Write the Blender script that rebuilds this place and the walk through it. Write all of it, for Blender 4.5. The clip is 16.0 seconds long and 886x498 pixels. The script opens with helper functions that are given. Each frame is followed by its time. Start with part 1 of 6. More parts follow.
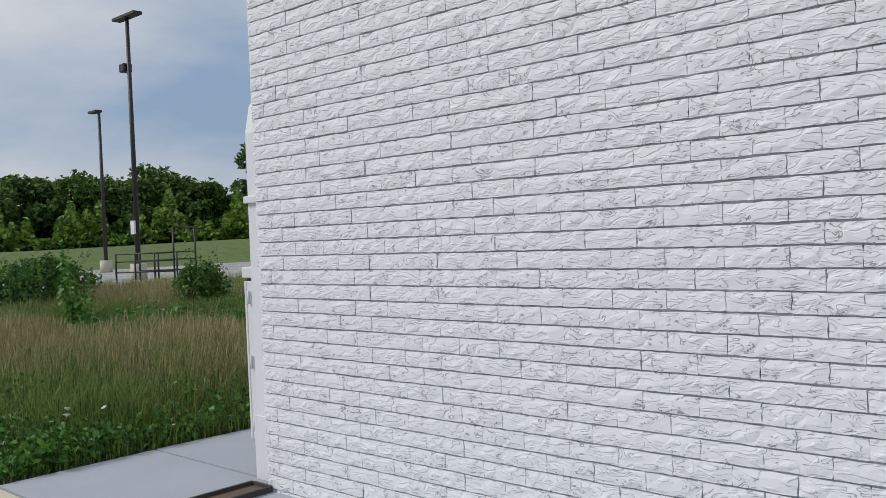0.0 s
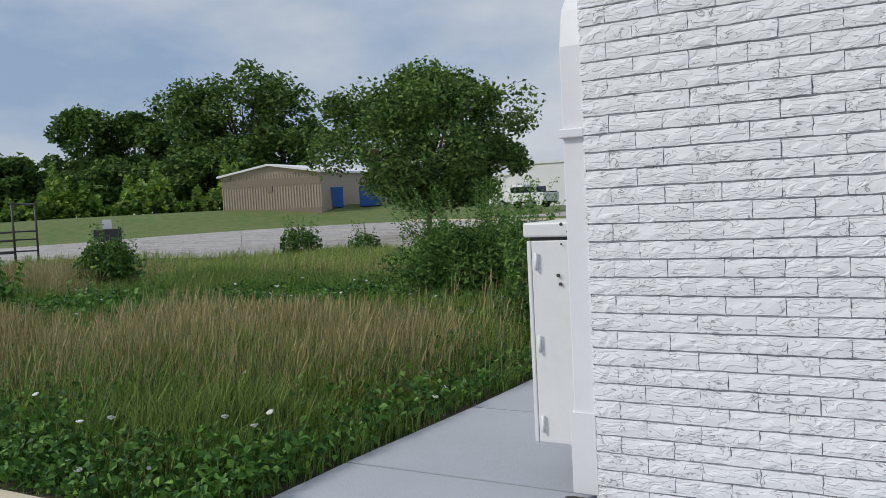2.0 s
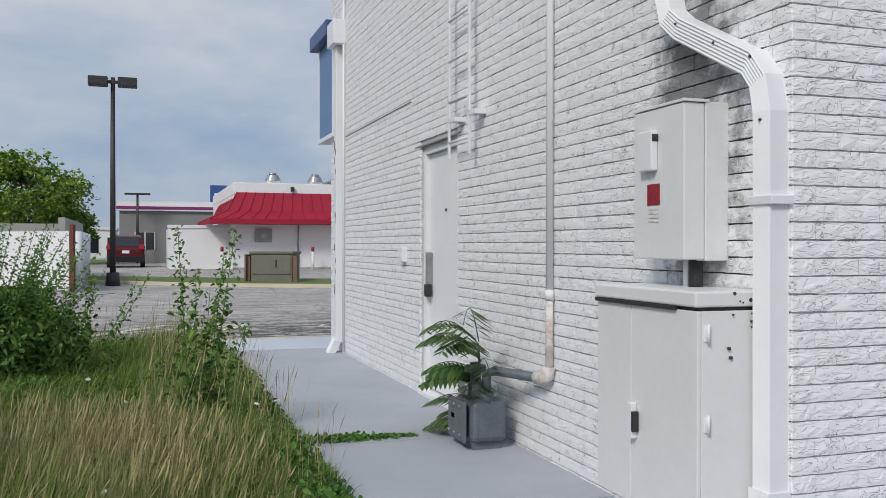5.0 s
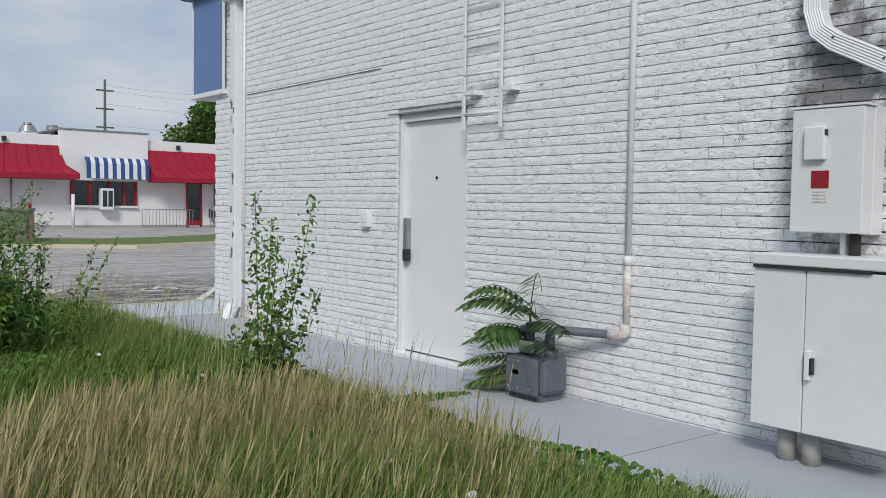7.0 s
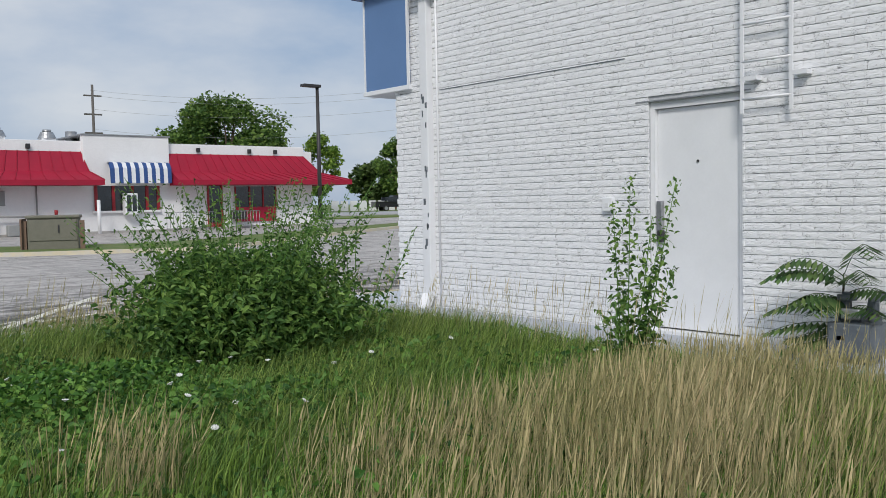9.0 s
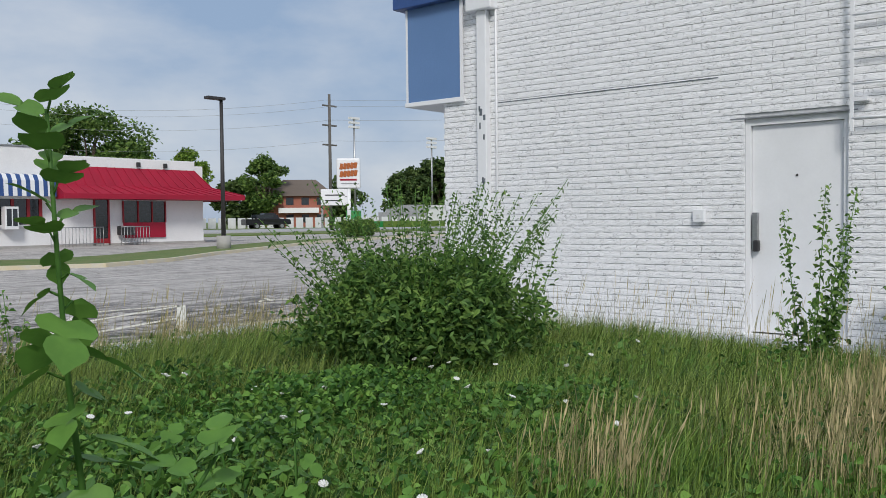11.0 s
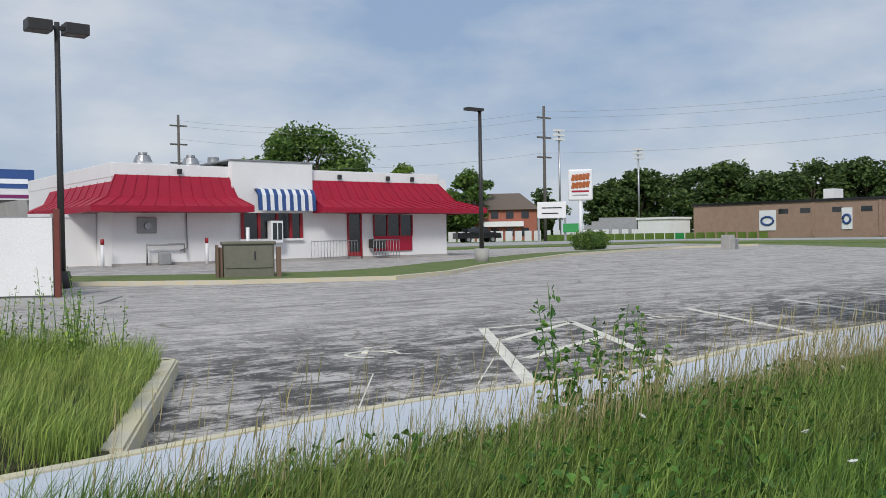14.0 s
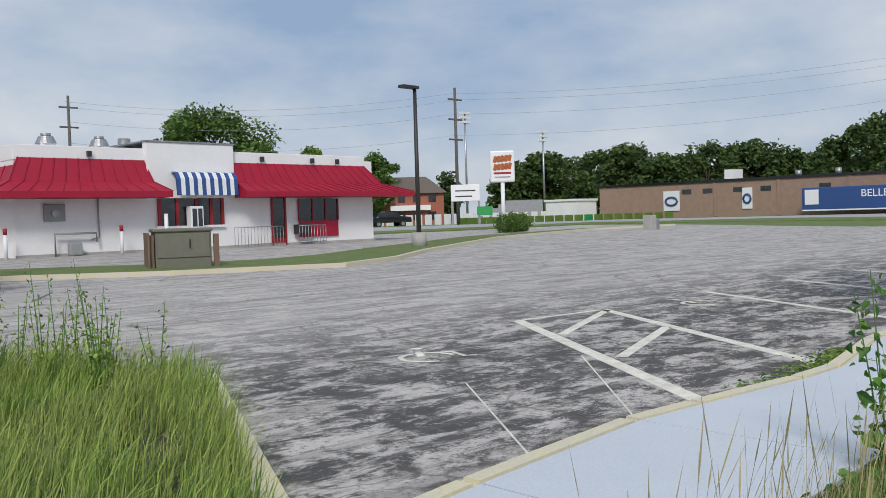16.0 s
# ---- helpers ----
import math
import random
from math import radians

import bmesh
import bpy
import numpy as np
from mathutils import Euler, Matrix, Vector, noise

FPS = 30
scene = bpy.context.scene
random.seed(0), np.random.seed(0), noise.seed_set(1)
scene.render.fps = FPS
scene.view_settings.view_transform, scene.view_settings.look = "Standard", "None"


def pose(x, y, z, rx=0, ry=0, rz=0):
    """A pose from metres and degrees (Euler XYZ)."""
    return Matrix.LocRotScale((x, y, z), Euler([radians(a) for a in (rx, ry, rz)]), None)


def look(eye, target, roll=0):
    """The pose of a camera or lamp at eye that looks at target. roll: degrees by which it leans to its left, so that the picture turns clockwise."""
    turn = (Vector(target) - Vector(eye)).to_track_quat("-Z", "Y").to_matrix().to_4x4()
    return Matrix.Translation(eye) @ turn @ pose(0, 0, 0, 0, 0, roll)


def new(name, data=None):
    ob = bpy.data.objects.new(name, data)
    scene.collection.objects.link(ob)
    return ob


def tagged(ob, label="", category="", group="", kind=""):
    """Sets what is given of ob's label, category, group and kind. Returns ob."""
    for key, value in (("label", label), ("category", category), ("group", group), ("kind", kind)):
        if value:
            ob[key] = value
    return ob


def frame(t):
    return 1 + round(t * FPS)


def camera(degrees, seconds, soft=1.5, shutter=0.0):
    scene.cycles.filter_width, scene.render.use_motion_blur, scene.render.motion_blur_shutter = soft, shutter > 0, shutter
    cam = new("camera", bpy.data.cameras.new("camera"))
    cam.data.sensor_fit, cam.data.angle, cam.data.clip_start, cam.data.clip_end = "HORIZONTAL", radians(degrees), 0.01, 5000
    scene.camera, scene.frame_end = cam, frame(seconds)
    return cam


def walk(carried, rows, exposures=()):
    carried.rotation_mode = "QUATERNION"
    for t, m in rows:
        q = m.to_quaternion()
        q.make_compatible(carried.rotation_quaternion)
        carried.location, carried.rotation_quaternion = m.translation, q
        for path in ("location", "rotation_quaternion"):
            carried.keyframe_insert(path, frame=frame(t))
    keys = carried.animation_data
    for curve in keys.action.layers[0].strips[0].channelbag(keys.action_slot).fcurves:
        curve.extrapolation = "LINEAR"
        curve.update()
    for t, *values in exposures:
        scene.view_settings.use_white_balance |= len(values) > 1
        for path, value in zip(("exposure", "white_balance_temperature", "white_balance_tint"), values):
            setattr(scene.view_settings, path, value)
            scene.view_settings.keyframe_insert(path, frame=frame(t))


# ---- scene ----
cam = camera(53.0, 16.0, soft=0.6)
PATH = [
    (0, (3.671, -2.604, 1.243), (2.308, -1.141, 1.206), -2.4),
    (0.5, (3.078, -2.772, 1.207), (1.683, -1.341, 1.135), -0.6),
    (1, (2.504, -2.901, 1.202), (1.174, -1.41, 1.113), -0.9),
    (1.5, (1.904, -3.053, 1.211), (0.695, -1.464, 1.096), -1.8),
    (2, (1.274, -3.2, 1.208), (0.243, -1.489, 1.103), -2.9),
    (2.5, (0.67, -3.273, 1.213), (-0.075, -1.425, 1.046), -2.9),
    (3, (0.064, -3.283, 1.234), (-0.328, -1.324, 1.137), -2.0),
    (3.5, (-0.502, -3.234, 1.249), (-0.506, -1.24, 1.091), -1.4),
    (4, (-1.077, -3.069, 1.269), (-0.844, -1.084, 1.195), -0.4),
    (4.1, (-1.206, -3.038, 1.266), (-0.887, -1.064, 1.21), 0.0),
    (4.2, (-1.331, -3.011, 1.267), (-0.961, -1.046, 1.221), -0.5),
    (6.3, (-3.771, -2.127, 1.316), (-2.633, -0.483, 1.295), 0.9),
    (6.5, (-3.997, -2.048, 1.338), (-2.782, -0.46, 1.284), -0.5),
    (7, (-4.6, -1.788, 1.321), (-3.354, -0.226, 1.227), 0.9),
    (7.5, (-5.216, -1.509, 1.296), (-4.044, 0.109, 1.201), 0.4),
    (8, (-5.819, -1.158, 1.291), (-4.646, 0.457, 1.162), -0.7),
    (8.2, (-6.028, -1.005, 1.292), (-4.837, 0.596, 1.155), -1.0),
    (10.3, (-8.049, 0.669, 1.163), (-6.64, 2.088, 1.126), -0.3),
    (10.5, (-8.237, 0.851, 1.168), (-6.843, 2.284, 1.113), -0.5),
    (11, (-8.561, 1.317, 1.182), (-7.029, 2.601, 1.116), -0.6),
    (11.5, (-8.85, 1.829, 1.137), (-7.254, 3.031, 1.056), -0.8),
    (11.9, (-9.053, 2.265, 1.138), (-7.53, 3.559, 1.071), -1.5),
    (12, (-9.113, 2.402, 1.138), (-7.657, 3.771, 1.075), -1.8),
    (12.5, (-9.438, 2.928, 1.146), (-8.292, 4.568, 1.15), -1.4),
    (13, (-9.718, 3.436, 1.151), (-8.646, 5.125, 1.156), -1.2),
    (13.5, (-9.862, 3.955, 1.145), (-8.769, 5.629, 1.099), -1.3),
    (14, (-9.97, 4.587, 1.141), (-8.727, 6.153, 1.112), -0.9),
    (14.5, (-10.122, 5.111, 1.143), (-8.838, 6.643, 1.067), -1.2),
    (15, (-10.205, 5.729, 1.128), (-8.959, 7.292, 1.047), -0.9),
    (15.5, (-10.251, 6.306, 1.12), (-8.968, 7.838, 1.016), -1.5),
    (16, (-10.249, 6.858, 1.134), (-8.831, 8.266, 1.065), -1.7),
]
walk(cam, [(t, look(eye, target, roll)) for t, eye, target, roll in PATH],
     [(0, -0.24), (1.5, -0.16), (4, -0.18), (6.5, -0.2), (8, -0.08), (16, -0.08)])

# ---- world and light ----
world = bpy.data.worlds.new("world")
scene.world = world
world.use_nodes = True
wn, wl = world.node_tree.nodes, world.node_tree.links
wn.clear()
w_out = wn.new("ShaderNodeOutputWorld")
w_bg = wn.new("ShaderNodeBackground")
w_sky = wn.new("ShaderNodeTexSky")
w_sky.sky_type = "NISHITA"
w_sky.sun_disc = False
w_sky.sun_elevation, w_sky.sun_rotation = radians(39), radians(225.7)
w_sky.air_density, w_sky.dust_density, w_sky.ozone_density = 1.0, 2.0, 2.0
w_co = wn.new("ShaderNodeTexCoord")
w_map = wn.new("ShaderNodeMapping")
w_map.inputs["Scale"].default_value = (1.0, 1.0, 2.4)
w_n1 = wn.new("ShaderNodeTexNoise")
w_n1.inputs["Scale"].default_value, w_n1.inputs["Detail"].default_value, w_n1.inputs["Roughness"].default_value = 2.3, 8, 0.54
w_ramp = wn.new("ShaderNodeValToRGB")
w_ramp.color_ramp.elements[0].position, w_ramp.color_ramp.elements[0].color = 0.36, (3.7, 5.1, 7.3, 1)
w_ramp.color_ramp.elements[1].position, w_ramp.color_ramp.elements[1].color = 0.68, (9.2, 9.4, 9.7, 1)
w_mix = wn.new("ShaderNodeMix")
w_mix.data_type = "RGBA"
w_mix.inputs["Factor"].default_value = 0.85
wl.new(w_co.outputs["Generated"], w_map.inputs["Vector"])
wl.new(w_map.outputs["Vector"], w_n1.inputs["Vector"])
wl.new(w_n1.outputs["Fac"], w_ramp.inputs["Fac"])
wl.new(w_sky.outputs["Color"], w_mix.inputs["A"])
wl.new(w_ramp.outputs["Color"], w_mix.inputs["B"])
wl.new(w_mix.outputs["Result"], w_bg.inputs["Color"])
w_bg.inputs["Strength"].default_value = 0.088
wl.new(w_bg.outputs["Background"], w_out.inputs["Surface"])

sun = new("sun", bpy.data.lights.new("sun", "SUN"))
sun.data.energy, sun.data.angle, sun.data.color = 2.25, radians(14), (1.0, 0.96, 0.9)
sun.matrix_world = look((-22, -21.5, 25), (0, 0, 0))


# ---- materials ----
def material(name, base, second=None, rough=0.7, metal=0.0, scale=6.0, fine=60.0, bump=0.3, stretch=(1, 1, 1), spec=0.5, vary=0.0, amount=0.6, grain=0.35):
    """A node material in world-size object coordinates: two colours mixed by a coarse and a fine noise, with fine relief."""
    m = bpy.data.materials.new(name)
    m.use_nodes = True
    nt = m.node_tree
    n, l = nt.nodes, nt.links
    b = n["Principled BSDF"]
    second = second or tuple(c * 0.8 for c in base)
    geo = n.new("ShaderNodeNewGeometry")
    mp = n.new("ShaderNodeMapping")
    mp.inputs["Scale"].default_value = stretch
    l.new(geo.outputs["Position"], mp.inputs["Vector"])
    a = n.new("ShaderNodeTexNoise")
    a.inputs["Scale"].default_value, a.inputs["Detail"].default_value, a.inputs["Roughness"].default_value = scale, 5, 0.6
    f = n.new("ShaderNodeTexNoise")
    f.inputs["Scale"].default_value, f.inputs["Detail"].default_value = fine, 3
    l.new(mp.outputs["Vector"], a.inputs["Vector"])
    l.new(mp.outputs["Vector"], f.inputs["Vector"])
    r = n.new("ShaderNodeMapRange")
    r.inputs["From Min"].default_value, r.inputs["From Max"].default_value = 0.35, 0.68
    r.inputs["To Max"].default_value = amount
    l.new(a.outputs["Fac"], r.inputs["Value"])
    mix = n.new("ShaderNodeMix")
    mix.data_type = "RGBA"
    mix.inputs["A"].default_value, mix.inputs["B"].default_value = (*base, 1), (*second, 1)
    l.new(r.outputs["Result"], mix.inputs["Factor"])
    mul = n.new("ShaderNodeMix")
    mul.data_type, mul.blend_type = "RGBA", "MULTIPLY"
    mul.inputs["Factor"].default_value = grain
    l.new(mix.outputs["Result"], mul.inputs["A"])
    l.new(f.outputs["Color"], mul.inputs["B"])
    bw = n.new("ShaderNodeMapRange")
    bw.inputs["To Min"].default_value, bw.inputs["To Max"].default_value = 0.6, 1.5
    l.new(f.outputs["Fac"], bw.inputs["Value"])
    l.new(bw.outputs["Result"], mul.inputs["B"])
    out = mul.outputs["Result"]
    if vary:
        hsv = n.new("ShaderNodeHueSaturation")
        geo2 = n.new("ShaderNodeNewGeometry")
        v = n.new("ShaderNodeMapRange")
        v.inputs["To Min"].default_value, v.inputs["To Max"].default_value = 1 - vary, 1 + vary
        l.new(geo2.outputs["Random Per Island"], v.inputs["Value"])
        l.new(v.outputs["Result"], hsv.inputs["Value"])
        hu = n.new("ShaderNodeMapRange")
        hu.inputs["From Min"].default_value, hu.inputs["To Min"].default_value, hu.inputs["To Max"].default_value = 0.0, 0.525, 0.475
        l.new(geo2.outputs["Random Per Island"], hu.inputs["Value"])
        l.new(hu.outputs["Result"], hsv.inputs["Hue"])
        l.new(out, hsv.inputs["Color"])
        out = hsv.outputs["Color"]
    l.new(out, b.inputs["Base Color"])
    b.inputs["Roughness"].default_value, b.inputs["Metallic"].default_value = rough, metal
    b.inputs["Specular IOR Level"].default_value = spec
    if bump:
        bp = n.new("ShaderNodeBump")
        bp.inputs["Strength"].default_value, bp.inputs["Distance"].default_value = bump, 0.01
        l.new(f.outputs["Fac"], bp.inputs["Height"])
        l.new(bp.outputs["Normal"], b.inputs["Normal"])
    return m


def leafy(name, base, second, vary=0.55, rough=0.55, scale=1.2):
    m = material(name, base, second, rough=rough, scale=scale, fine=20, bump=0.0, vary=vary, spec=0.3)
    n, l = m.node_tree.nodes, m.node_tree.links
    b = n["Principled BSDF"]
    tr = n.new("ShaderNodeBsdfTranslucent")
    l.new(b.inputs["Base Color"].links[0].from_socket, tr.inputs["Color"])
    mx = n.new("ShaderNodeMixShader")
    mx.inputs["Fac"].default_value = 0.22
    l.new(b.outputs["BSDF"], mx.inputs[1])
    l.new(tr.outputs["BSDF"], mx.inputs[2])
    l.new(mx.outputs["Shader"], n["Material Output"].inputs["Surface"])
    return m


def mould(m, low, high, most):
    """Black mould that has spread from the bend of the downspout, broken up by noise."""
    n, l = m.node_tree.nodes, m.node_tree.links
    b = n["Principled BSDF"]
    geo = n.new("ShaderNodeNewGeometry")
    ds = n.new("ShaderNodeMapping")
    ds.inputs["Location"].default_value = (0, -0.82, -0.98)
    ds.inputs["Scale"].default_value = (1, 1.35, 0.52)
    l.new(geo.outputs["Position"], ds.inputs["Vector"])
    ln = n.new("ShaderNodeVectorMath")
    ln.operation = "LENGTH"
    l.new(ds.outputs["Vector"], ln.inputs[0])
    ms = n.new("ShaderNodeMapRange")
    ms.inputs["From Min"].default_value, ms.inputs["From Max"].default_value = 0.95, 0.1
    l.new(ln.outputs["Value"], ms.inputs["Value"])
    mn = n.new("ShaderNodeTexNoise")
    mn.inputs["Scale"].default_value, mn.inputs["Detail"].default_value, mn.inputs["Roughness"].default_value = 9, 6, 0.7
    l.new(geo.outputs["Position"], mn.inputs["Vector"])
    ad = n.new("ShaderNodeMath")
    ad.operation = "MULTIPLY_ADD"
    ad.inputs[1].default_value = 0.75
    l.new(ms.outputs["Result"], ad.inputs[0])
    l.new(mn.outputs["Fac"], ad.inputs[2])
    mr = n.new("ShaderNodeMapRange")
    mr.inputs["From Min"].default_value, mr.inputs["From Max"].default_value = low, high
    mr.inputs["To Max"].default_value = most
    l.new(ad.outputs[0], mr.inputs["Value"])
    g2 = n.new("ShaderNodeMix")
    g2.data_type = "RGBA"
    g2.inputs["B"].default_value = (0.05, 0.05, 0.05, 1)
    l.new(mr.outputs["Result"], g2.inputs["Factor"])
    l.new(b.inputs["Base Color"].links[0].from_socket, g2.inputs["A"])
    l.new(g2.outputs["Result"], b.inputs["Base Color"])


def brick_material(name):
    """White painted rough brick: split-face relief, its creases coloured grey, and mould about the old downspout."""
    m = material(name, (0.85, 0.855, 0.87), (0.79, 0.8, 0.82), rough=0.6, scale=3.0, fine=30, bump=0.0, amount=0.4, grain=0.1)
    n, l = m.node_tree.nodes, m.node_tree.links
    b = n["Principled BSDF"]
    geo = n.new("ShaderNodeNewGeometry")
    mp = n.new("ShaderNodeMapping")
    mp.inputs["Scale"].default_value = (1, 1, 2.7)
    l.new(geo.outputs["Position"], mp.inputs["Vector"])
    w = n.new("ShaderNodeTexNoise")
    w.inputs["Scale"].default_value, w.inputs["Detail"].default_value, w.inputs["Distortion"].default_value = 9.5, 1.5, 2.4
    l.new(mp.outputs["Vector"], w.inputs["Vector"])
    sub = n.new("ShaderNodeMath")
    sub.operation = "SUBTRACT"
    sub.inputs[1].default_value = 0.5
    ab = n.new("ShaderNodeMath")
    ab.operation = "ABSOLUTE"
    l.new(w.outputs["Fac"], sub.inputs[0])
    l.new(sub.outputs[0], ab.inputs[0])
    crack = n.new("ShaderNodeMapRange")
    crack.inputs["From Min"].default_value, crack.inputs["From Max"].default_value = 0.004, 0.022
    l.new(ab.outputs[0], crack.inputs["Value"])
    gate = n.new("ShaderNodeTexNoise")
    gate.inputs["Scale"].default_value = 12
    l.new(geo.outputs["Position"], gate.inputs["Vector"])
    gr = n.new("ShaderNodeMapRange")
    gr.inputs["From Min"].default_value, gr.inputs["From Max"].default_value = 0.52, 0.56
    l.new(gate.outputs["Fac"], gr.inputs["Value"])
    inv = n.new("ShaderNodeMath")
    inv.operation = "SUBTRACT"
    inv.inputs[0].default_value = 1.0
    l.new(crack.outputs["Result"], inv.inputs[1])
    ck = n.new("ShaderNodeMath")
    ck.operation = "MULTIPLY"
    l.new(inv.outputs[0], ck.inputs[0])
    l.new(gr.outputs["Result"], ck.inputs[1])
    ledge = n.new("ShaderNodeMapRange")
    ledge.inputs["From Min"].default_value, ledge.inputs["From Max"].default_value = 0.46, 0.54
    l.new(w.outputs["Fac"], ledge.inputs["Value"])
    hh = n.new("ShaderNodeMath")
    hh.operation = "MULTIPLY_ADD"
    hh.inputs[1].default_value = -1.0
    l.new(ck.outputs[0], hh.inputs[0])
    l.new(ledge.outputs["Result"], hh.inputs[2])
    bp = n.new("ShaderNodeBump")
    bp.inputs["Strength"].default_value, bp.inputs["Distance"].default_value = 0.6, 0.004
    l.new(hh.outputs[0], bp.inputs["Height"])
    l.new(bp.outputs["Normal"], b.inputs["Normal"])
    old = b.inputs["Base Color"].links[0].from_socket
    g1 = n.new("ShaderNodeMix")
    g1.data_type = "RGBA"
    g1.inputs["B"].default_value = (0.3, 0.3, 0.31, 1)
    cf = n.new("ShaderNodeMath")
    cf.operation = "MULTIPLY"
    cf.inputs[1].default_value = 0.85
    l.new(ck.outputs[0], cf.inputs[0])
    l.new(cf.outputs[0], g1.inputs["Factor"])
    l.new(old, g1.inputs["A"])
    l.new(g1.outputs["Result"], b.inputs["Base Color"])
    mould(m, 0.86, 1.16, 0.8)
    return m


def asphalt_material(name):
    """Worn grey asphalt: ragged dark binder left in the bays, pale worn aggregate, sealed cracks."""
    m = material(name, (0.52, 0.49, 0.465), (0.36, 0.34, 0.325), rough=0.92, scale=0.5, fine=45, bump=0.6, grain=0.7)
    n, l = m.node_tree.nodes, m.node_tree.links
    b = n["Principled BSDF"]
    geo = n.new("ShaderNodeNewGeometry")

    def noise(scale, detail, rough, distort=0.0, stretch=(1, 1, 1)):
        mp = n.new("ShaderNodeMapping")
        mp.inputs["Rotation"].default_value = (0, 0, radians(20))
        mp.inputs["Scale"].default_value = stretch
        l.new(geo.outputs["Position"], mp.inputs["Vector"])
        w = n.new("ShaderNodeTexNoise")
        w.inputs["Scale"].default_value, w.inputs["Detail"].default_value = scale, detail
        w.inputs["Roughness"].default_value, w.inputs["Distortion"].default_value = rough, distort
        l.new(mp.outputs["Vector"], w.inputs["Vector"])
        return w.outputs["Fac"]

    def ranged(v, lo, hi, to0=0.0, to1=1.0):
        r = n.new("ShaderNodeMapRange")
        r.inputs["From Min"].default_value, r.inputs["From Max"].default_value = lo, hi
        r.inputs["To Min"].default_value, r.inputs["To Max"].default_value = to0, to1
        l.new(v, r.inputs["Value"])
        return r.outputs["Result"]

    def times(p, q):
        k = n.new("ShaderNodeMath")
        k.operation = "MULTIPLY"
        l.new(p, k.inputs[0])
        l.new(q, k.inputs[1])
        return k.outputs[0]

    def tint(fac, colour):
        mix = n.new("ShaderNodeMix")
        mix.data_type = "RGBA"
        mix.inputs["B"].default_value = (*colour, 1)
        l.new(b.inputs["Base Color"].links[0].from_socket, mix.inputs["A"])
        l.new(fac, mix.inputs["Factor"])
        l.new(mix.outputs["Result"], b.inputs["Base Color"])

    sp = n.new("ShaderNodeSeparateXYZ")
    l.new(geo.outputs["Position"], sp.inputs["Vector"])
    bay = ranged(sp.outputs["Y"], 16.5, 12.8, 0.3, 1.0)
    tint(times(ranged(noise(1.25, 12, 0.74, 0.4, (1.0, 2.0, 1)), 0.455, 0.52, 0.0, 0.92), bay), (0.042, 0.041, 0.042))
    tint(times(ranged(noise(9.0, 8, 0.85), 0.52, 0.58, 0.0, 0.8), bay), (0.06, 0.058, 0.056))
    tint(ranged(noise(5.0, 10, 0.85, 0.5), 0.52, 0.6, 0.0, 0.8), (0.58, 0.55, 0.52))
    # long wandering streaks of sealer across the driving lanes
    tint(ranged(noise(0.6, 9, 0.72, 0.5, (0.5, 5.0, 1)), 0.52, 0.56, 0.0, 0.4), (0.12, 0.11, 0.105))
    cr = n.new("ShaderNodeTexVoronoi")
    cr.feature = "DISTANCE_TO_EDGE"
    cr.inputs["Scale"].default_value = 0.42
    wv = n.new("ShaderNodeTexNoise")
    wv.inputs["Scale"].default_value, wv.inputs["Detail"].default_value = 1.6, 6
    l.new(geo.outputs["Position"], wv.inputs["Vector"])
    off = n.new("ShaderNodeVectorMath")
    off.operation = "MULTIPLY_ADD"
    off.inputs[1].default_value = (0.9, 0.9, 0)
    l.new(wv.outputs["Color"], off.inputs[0])
    l.new(geo.outputs["Position"], off.inputs[2])
    l.new(off.outputs["Vector"], cr.inputs["Vector"])
    tint(ranged(cr.outputs["Distance"], 0.008, 0.002, 0.0, 0.6), (0.12, 0.11, 0.08))
    return m


M_BRICK = brick_material("white_painted_brick")
# mortar greyed below the brick paint: joint shade is put into its colour
M_MORTAR = material("painted_mortar", (0.55, 0.56, 0.58), (0.33, 0.34, 0.36), scale=8)
mould(M_MORTAR, 0.62, 0.82, 0.95)
M_WHITE = material("white_paint", (0.8, 0.81, 0.83), (0.7, 0.71, 0.73), rough=0.45, scale=2.5, fine=40, bump=0.05, amount=0.5, grain=0.08)
M_BOX = material("offwhite_enamel", (0.76, 0.765, 0.77), (0.68, 0.685, 0.69), rough=0.4, scale=3, fine=30, bump=0.03, amount=0.5, grain=0.08)
M_CHIP = material("dark_chips", (0.06, 0.055, 0.05), rough=0.8)
M_BLACK = material("black_metal", (0.03, 0.03, 0.032), rough=0.5)
M_STEEL = material("grey_steel", (0.4, 0.41, 0.42), (0.25, 0.25, 0.26), rough=0.4, metal=0.7)
M_RUST = material("rusty_paint", (0.74, 0.73, 0.72), (0.36, 0.2, 0.12), rough=0.8, scale=22, amount=0.6)
M_METER = material("grey_meter_paint", (0.13, 0.15, 0.17), (0.08, 0.09, 0.105), rough=0.5, scale=9)
M_WALK = material("sidewalk_concrete", (0.42, 0.44, 0.48), (0.34, 0.36, 0.4), rough=0.85, scale=1.3, fine=120, bump=0.25)
M_WALKF = material("painted_walk_concrete", (0.56, 0.6, 0.66), (0.5, 0.54, 0.6), rough=0.8, scale=1.1, fine=100, bump=0.2)
M_KERB = material("faded_yellow_kerb", (0.62, 0.54, 0.36), (0.55, 0.53, 0.49), rough=0.85, scale=3.2, fine=60, amount=0.9)
M_KERBW = material("pale_kerb", (0.66, 0.6, 0.4), (0.55, 0.53, 0.47), rough=0.85, scale=2.2, fine=60, amount=0.9)
M_ASPH = asphalt_material("worn_asphalt")
M_LINE = material("worn_line_paint", (0.8, 0.77, 0.67), (0.5, 0.48, 0.43), rough=0.8, scale=9, fine=40, amount=0.7)
